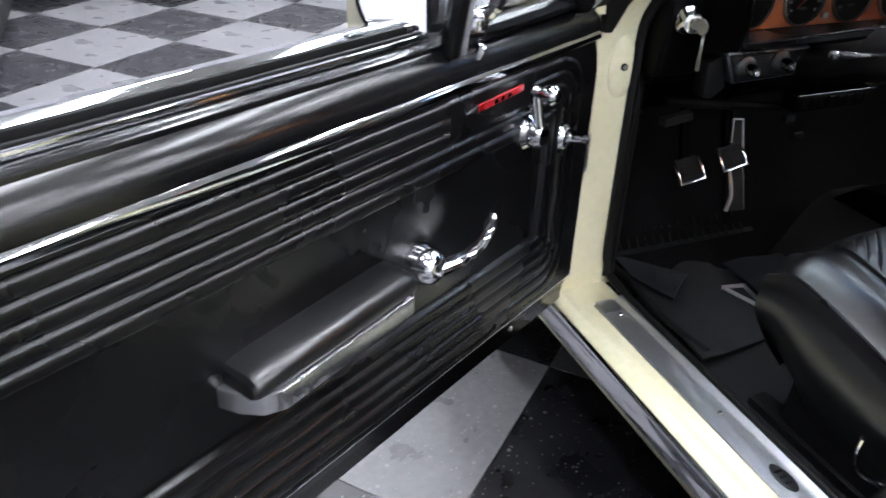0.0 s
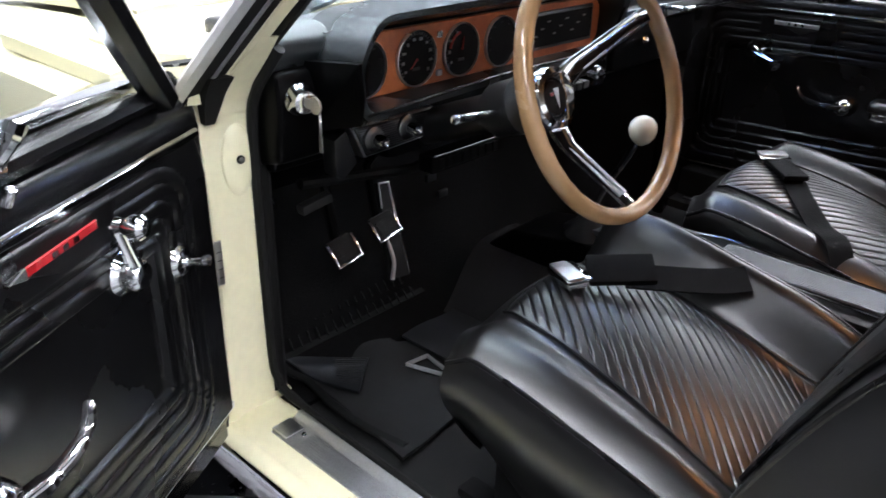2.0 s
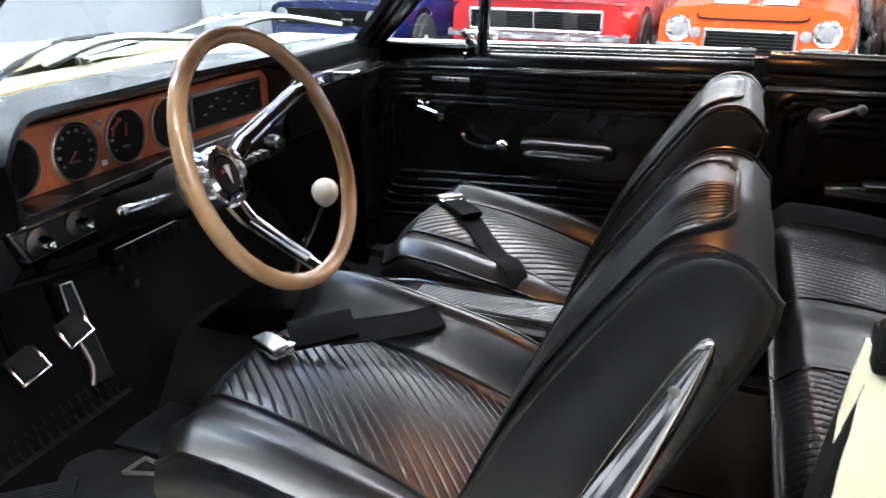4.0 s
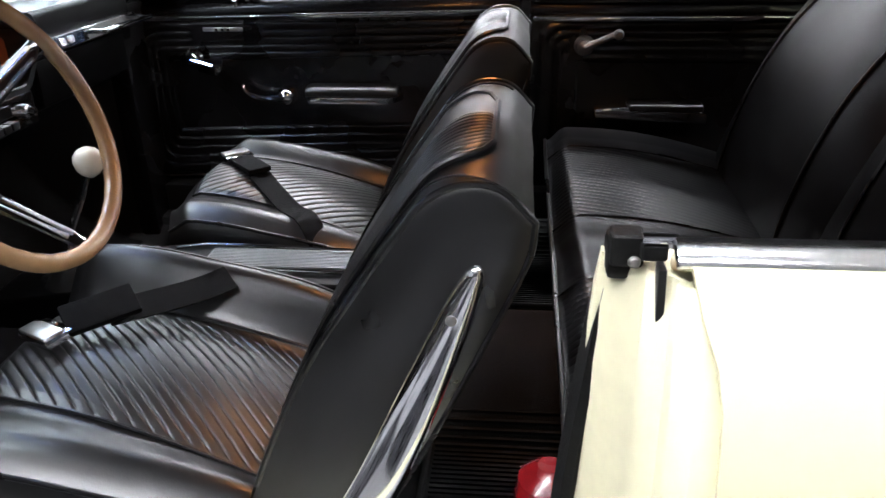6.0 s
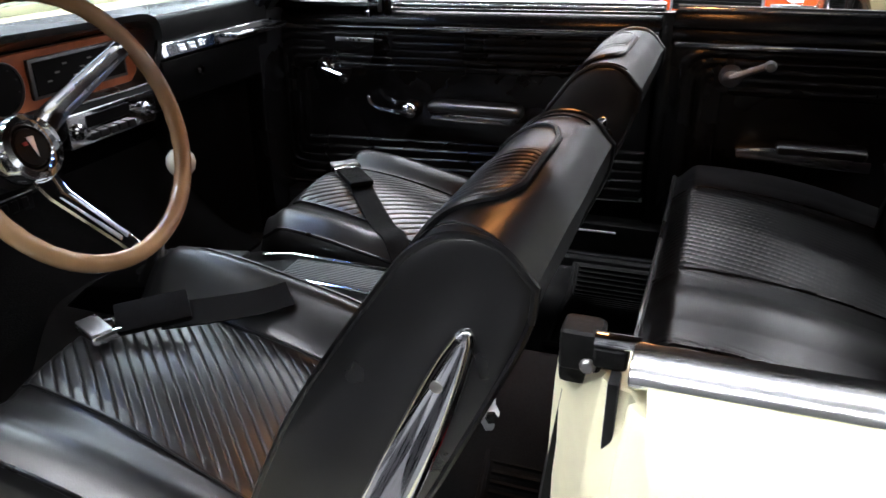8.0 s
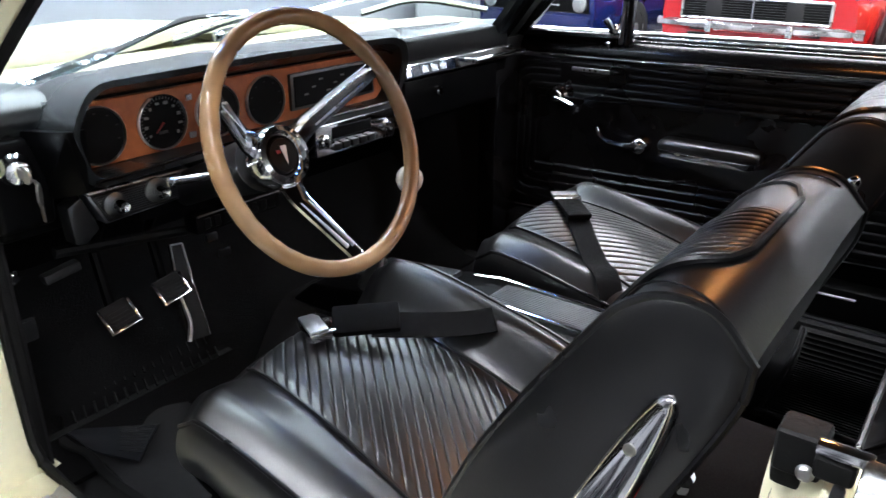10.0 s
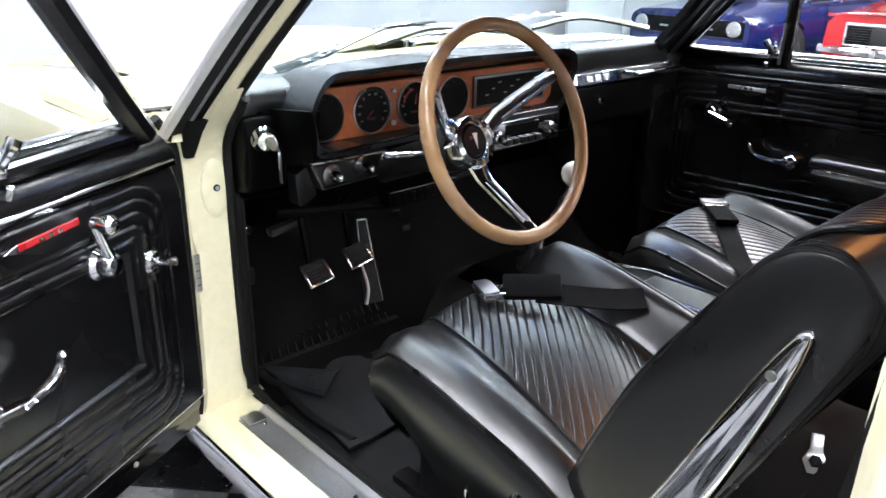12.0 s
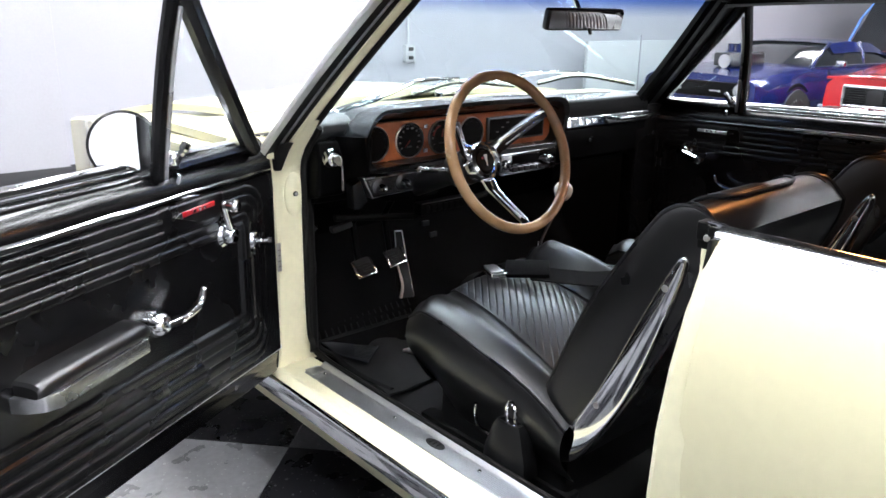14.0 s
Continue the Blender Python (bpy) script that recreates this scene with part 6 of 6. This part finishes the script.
# ---- parked cars ----
def parked_car(label, m, paint, roof_z=1.28, grille="wide", stripes=None, blower=False, length=4.6):
    """A parked two-door car: nose along local +y, middle of the nose at y = 0."""
    c = thing("parked_car", label, "car", m, group="parked show cars")
    hw = 0.92
    def sect(y):
        """Half outline of the body at y: (x, z) from the sill to the centre line."""
        t = -y / length
        nose = smoothstep(0.0, 0.06, t)
        tail = 1 - smoothstep(0.93, 1.0, t)
        w = hw * (0.93 + 0.07 * nose) * (0.94 + 0.06 * tail)
        top = 0.80 + 0.10 * smoothstep(0, 0.28, t) - 0.02 * smoothstep(0.8, 1, t)
        return [(w * 0.93, 0.22), (w * 0.985, 0.34), (w, 0.55), (w * 0.985, 0.70), (w * 0.93, top - 0.05), (w * 0.84, top - 0.012), (w * 0.45, top + 0.012), (0.0, top + 0.02)]
    loops = []
    for k in range(25):
        y = -length * k / 24
        h = sect(y)
        loops.append([(x, y, z) for x, z in h] + [(-x, y, z) for x, z in h[-2::-1]])
    part("body", loft(loops), paint, c)
    def cab(y, w, z):
        return [(w, y, 0.88), (w * 0.93, y, 0.90 + (z - 0.90) * 0.5), (w * 0.80, y, z - 0.02), (w * 0.4, y, z), (-w * 0.4, y, z), (-w * 0.80, y, z - 0.02), (-w * 0.93, y, 0.90 + (z - 0.90) * 0.5), (-w, y, 0.88)]
    part("greenhouse", loft([cab(-1.38, 0.74, 0.90), cab(-1.75, 0.75, 0.905 + (roof_z - 0.905) * 0.62), cab(-2.02, 0.75, roof_z - 0.03), cab(-2.5, 0.76, roof_z), cab(-3.1, 0.75, roof_z - 0.03), cab(-3.6, 0.74, 1.05), cab(-3.95, 0.72, 0.89)]), CAR_GLASS, c, "dark car glass")
    part("roof", loft([[(x * 1.02, y, z + 0.012) for x, y, z in cab(yy, w, zz)[1:7]] for yy, w, zz in ((-1.98, 0.75, roof_z - 0.03), (-2.5, 0.76, roof_z), (-3.12, 0.75, roof_z - 0.03), (-3.6, 0.75, 1.06), (-3.98, 0.74, 0.90))], closed=False), paint, c)
    for sx in (-1, 1):
        part("screen_pillar", tube([(sx * 0.74, -1.42, 0.89), (sx * 0.68, -1.75, 0.905 + (roof_z - 0.905) * 0.60), (sx * 0.60, -2.04, roof_z - 0.04)], 0.025, 8), paint, c)
        for y in (-0.85, -3.65):
            w = part("wheel", lathe([(0.20, -0.11), (0.31, -0.10), (0.325, -0.06), (0.325, 0.06), (0.31, 0.10), (0.20, 0.11)], facing((sx * 0.835, y, 0.325), (sx, 0, 0)), 28), TYRE, c, "black tyre")
            part("rim", lathe([(0.20, 0.09), (0.19, 0.112), (0.17, 0.10), (0.06, 0.085), (0.05, 0.12), (0.004, 0.122)], facing((sx * 0.835, y, 0.325), (sx, 0, 0)), 20), CHROME_DULL, w)
            # black ring stands for the wheel well's shade; the body has no opening
            part("wheel_well_shade", lathe([(0.372, -0.03), (0.376, 0.0), (0.366, 0.010), (0.33, 0.010), (0.30, -0.03)], facing((sx * 0.905, y, 0.34), (sx, 0, 0)), 28), FACE, c)
    for sx in (-1, 1):
        d = part("side_door", tube([(sx * 0.925, -1.62, 0.34), (sx * 0.932, -1.62, 0.70), (sx * 0.865, -1.62, 0.875)], 0.006, 5), FACE, c, "dark door shut line")
        part("rear_shut_line", tube([(sx * 0.925, -2.75, 0.34), (sx * 0.932, -2.75, 0.70), (sx * 0.865, -2.75, 0.885)], 0.006, 5), FACE, d)
        part("handle", box((sx * 0.925 - 0.012, -2.68, 0.755), (sx * 0.925 + 0.012, -2.52, 0.775), 0.005), CHROME, d)
        part("quarter_pillar", tube([(sx * 0.735, -2.78, 0.895), (sx * 0.705, -2.78, 0.90 + (roof_z - 0.90) * 0.5), (sx * 0.62, -2.80, roof_z - 0.02)], 0.028, 8), paint, c)
        part("side_mirror", box((sx * 0.96 - 0.06, -1.78, 0.90), (sx * 0.96 + 0.06, -1.70, 0.98), 0.02, 2), CHROME, c)
        part("belt_trim", tube([(sx * 0.775, -1.45, 0.895), (sx * 0.785, -2.5, 0.905), (sx * 0.76, -3.5, 0.90)], 0.008, 6), CHROME, c)
    if grille == "wide":
        g = part("grille", box((-0.66, -0.02, 0.515), (0.66, 0.014, 0.700), 0.02), FACE, c, "black grille opening")
        part("grille_surround", joined(tube([(-0.66, 0.012, 0.700), (0.66, 0.012, 0.700)], 0.014, 8), tube([(-0.66, 0.012, 0.515), (0.66, 0.012, 0.515)], 0.014, 8), tube([(-0.66, 0.012, 0.515), (-0.66, 0.012, 0.700)], 0.014, 8), tube([(0.66, 0.012, 0.515), (0.66, 0.012, 0.700)], 0.014, 8)), CHROME_DULL, g)
        part("grille_bar", tube([(0, 0.016, 0.52), (0, 0.016, 0.695)], 0.01, 8), CHROME, g)
        for k in range(7):
            part("grille_slat", box((-0.645, 0.008, 0.532 + 0.022 * k), (0.645, 0.0155, 0.5345 + 0.022 * k)), RIBBED, g, smooth=0)
        for sx in (-0.36, 0.36):
            part("lamp_door", box((sx - 0.075, 0.010, 0.53), (sx + 0.075, 0.017, 0.685), 0.004), PLASTIC, g)
            part("bumper_guard", box((sx - 0.03, 0.05, 0.40), (sx + 0.03, 0.10, 0.50), 0.012), CHROME, c)
        part("hood_lip", tube(curve_points([(-0.86, -0.03, 0.765), (-0.5, 0.004, 0.788), (0, 0.012, 0.795), (0.5, 0.004, 0.788), (0.86, -0.03, 0.765)], 5), 0.016, 8), paint, c)
        part("bumper", loft([[(x, 0.045 - 0.10 * (x / 0.9) ** 4 + dy, 0.455 + dz) for dy, dz in ((0, -0.045), (0.035, -0.02), (0.04, 0.02), (0.01, 0.045), (-0.02, 0.03), (-0.02, -0.04))] for x in (-0.92, -0.8, -0.5, 0, 0.5, 0.8, 0.92)]), CHROME, c, "chrome front bumper")
        part("valance", box((-0.80, -0.08, 0.25), (0.80, 0.005, 0.42), 0.03), paint, c)
        for sx in (-0.5, 0.5):
            part("parking_lamp", box((sx - 0.09, -0.002, 0.335), (sx + 0.09, 0.015, 0.385), 0.008), FACE, c)
    elif grille == "blue":
        g = part("grille", box((-0.78, -0.02, 0.53), (0.78, 0.016, 0.725), 0.03), FACE, c, "black egg-crate grille")
        for sx in (-0.66, 0.66):
            part("headlight", lathe([(0.092, 0), (0.092, 0.02), (0.085, 0.032), (0.05, 0.042), (0.003, 0.045)], facing((sx, 0.010, 0.63), (0, 1, 0)), 24), HEADLAMP, c, "round clear headlight")
            part("light_bar", box((sx * 0.45 - 0.08, 0.014, 0.60), (sx * 0.45 + 0.08, 0.02, 0.62)), CHROME_DULL, g)
        part("lower_lip", box((-0.80, -0.06, 0.22), (0.80, 0.02, 0.50), 0.04), paint, c)
    else:
        g = part("grille", box((-0.40, -0.02, 0.36), (0.40, 0.014, 0.585), 0.02), FACE, c, "black center grille")
        part("grille_surround", joined(tube([(-0.41, 0.012, 0.585), (0.41, 0.012, 0.585)], 0.013, 8), tube([(-0.41, 0.012, 0.36), (-0.41, 0.012, 0.585)], 0.013, 8), tube([(0.41, 0.012, 0.36), (0.41, 0.012, 0.585)], 0.013, 8)), CHROME_DULL, g)
        for sx in (-0.67, 0.67):
            part("headlight", lathe([(0.122, -0.02), (0.122, 0.015), (0.102, 0.025), (0.094, 0.018), (0.05, 0.03), (0.003, 0.033)], facing((sx, 0.0, 0.585), (0, 1, 0)), 24), HEADLAMP, c, "round headlight in chrome ring")
            part("headlight_ring", lathe([(0.104, 0.012), (0.124, 0.010), (0.124, 0.022), (0.114, 0.030), (0.104, 0.024)], facing((sx, 0.0, 0.585), (0, 1, 0)), 28), CHROME, c)
            part("side_lamp", lathe([(0.055, 0), (0.05, 0.015), (0.003, 0.018)], facing((sx * 0.74, 0.006, 0.55), (0, 1, 0)), 16), CHROME_DULL, c)
            part("bumper", box((sx - 0.20, -0.02, 0.40), (sx + 0.20, 0.06, 0.455), 0.02), CHROME, c, "chrome bumperette")
        part("lower_lip", box((-0.82, -0.08, 0.24), (0.82, 0.01, 0.40), 0.03), paint, c)
        part("hood_line", tube(curve_points([(-0.50, 0.002, 0.735), (-0.44, 0.014, 0.690), (0, 0.016, 0.686), (0.44, 0.014, 0.690), (0.50, 0.002, 0.735)], 5), 0.009, 6), FACE, c)
        for k in range(6):
            part("grille_slat", box((-0.39, 0.008, 0.385 + 0.032 * k), (0.39, 0.0155, 0.388 + 0.032 * k)), RIBBED, g, smooth=0)
    if stripes:
        for sx in (-0.22, 0.22):
            part("stripe", loft([[(sx + dx, y, (0.80 + 0.10 * smoothstep(0, 0.28, -y / length)) + 0.030) for dx in (-0.15, 0.15)] for y in (-0.03, -0.4, -0.8, -1.2, -1.4)], closed=False), stripes, c)
    if blower:
        b = part("engine_blower", box((-0.22, -1.15, 0.88), (0.22, -0.62, 1.06), 0.03), RIBBED, c, "polished supercharger through the hood")
        for k in (-0.12, 0.0, 0.12):
            part("intake", lathe([(0.05, 0), (0.05, 0.10), (0.06, 0.12), (0.045, 0.12)], Matrix.Translation((k, -0.86, 1.05)), 16), BLUE_CAR, b)
        part("belt_pulley", lathe([(0.09, -0.03), (0.09, 0.03)], facing((0, -0.58, 0.95), (0, 1, 0)), 20), CHROME, b)
    return c


def heading(x, y, deg):
    return Matrix.Translation((x, y, 0)) @ Matrix.Rotation(radians(deg), 4, "Z")


parked_car("deep blue coupe with a polished blower through its hood", heading(5.90, 3.26, 85) @ Matrix.Scale(0.815, 4), BLUE_CAR, 1.22, "blue", blower=True)
parked_car("red coupe with wide black grille and chrome bumper", heading(5.742, 1.085, 86) @ Matrix.Scale(0.928, 4), RED_CAR, 1.28, "wide")
parked_car("orange fastback with white stripes and round headlights", heading(5.931, -0.731, 83.7) @ Matrix.Scale(0.885, 4), ORANGE_CAR, 1.30, "round", WHITE_PAINT)
parked_car("light blue and orange pickup standing behind the other cars", heading(10.3, 3.62, 84) @ Matrix.Scale(0.85, 4), LIGHT_BLUE, 1.84, "wide", ORANGE_CAR, length=3.95)
parked_car("beige sedan further along the row", heading(6.9, -2.85, 88), BEIGE_CAR, 1.35, "wide")

# ---- floor tiles, last ----
S, ANG = 0.5376, radians(41.8)
E1, E2 = Vector((math.cos(ANG), math.sin(ANG), 0)), Vector((-math.sin(ANG), math.cos(ANG), 0))
ORIGIN = Vector((-0.645, 0.503, 0))
tile_mesh = {}
for key, material in (("light", TILE_LIGHT), ("dark", TILE_DARK)):
    bm = prism([(0.0008, 0.0008), (S - 0.0008, 0.0008), (S - 0.0008, S - 0.0008), (0.0008, S - 0.0008)], "z", -0.006, 0.0, 0.001, 1)
    tile_mesh[key] = part("tile", bm, material, HALL, smooth=0)
TURN = Matrix.Rotation(ANG, 4, "Z")
rest = {"light": [], "dark": []}
near_count = 0
for i in range(-24, 26):
    for j in range(-26, 26):
        c = ORIGIN + E1 * (i * S) + E2 * (j * S)
        mid = c + (E1 + E2) * S / 2
        if not (-9.3 < mid.x < 15.3 and -13.3 < mid.y < 5.1):
            continue
        key = "light" if (i + j) % 2 else "dark"
        if -2.6 < mid.x < 0.2 and -1.2 < mid.y < 4.9 and near_count < 290:
            near_count += 1
            ob = new("tile", tile_mesh[key].data)
            ob.parent = HALL
            ob.matrix_local = Matrix.Translation(c) @ TURN
        else:
            rest[key].append(c)
for key, material in (("light", TILE_LIGHT), ("dark", TILE_DARK)):
    bpy.data.objects.remove(tile_mesh[key])
    verts, faces = [], []
    for c in rest[key]:
        n = len(verts)
        for a, b in ((0.0008, 0.0008), (S - 0.0008, 0.0008), (S - 0.0008, S - 0.0008), (0.0008, S - 0.0008)):
            p = c + E1 * a + E2 * b
            verts += [(p.x, p.y, 0.0), (p.x, p.y, -0.006)]
        faces += [(n, n + 2, n + 4, n + 6)] + [(n + 2 * k, n + 2 * k + 1, n + (2 * k + 3) % 8, n + (2 * k + 2) % 8) for k in range(4)]
    me = bpy.data.meshes.new("tile_field")
    me.from_pydata(verts, [], faces)
    me.materials.append(material)
    ob = new("tile_field", me)
    ob.parent = HALL
    tagged(ob, kind="stuff")
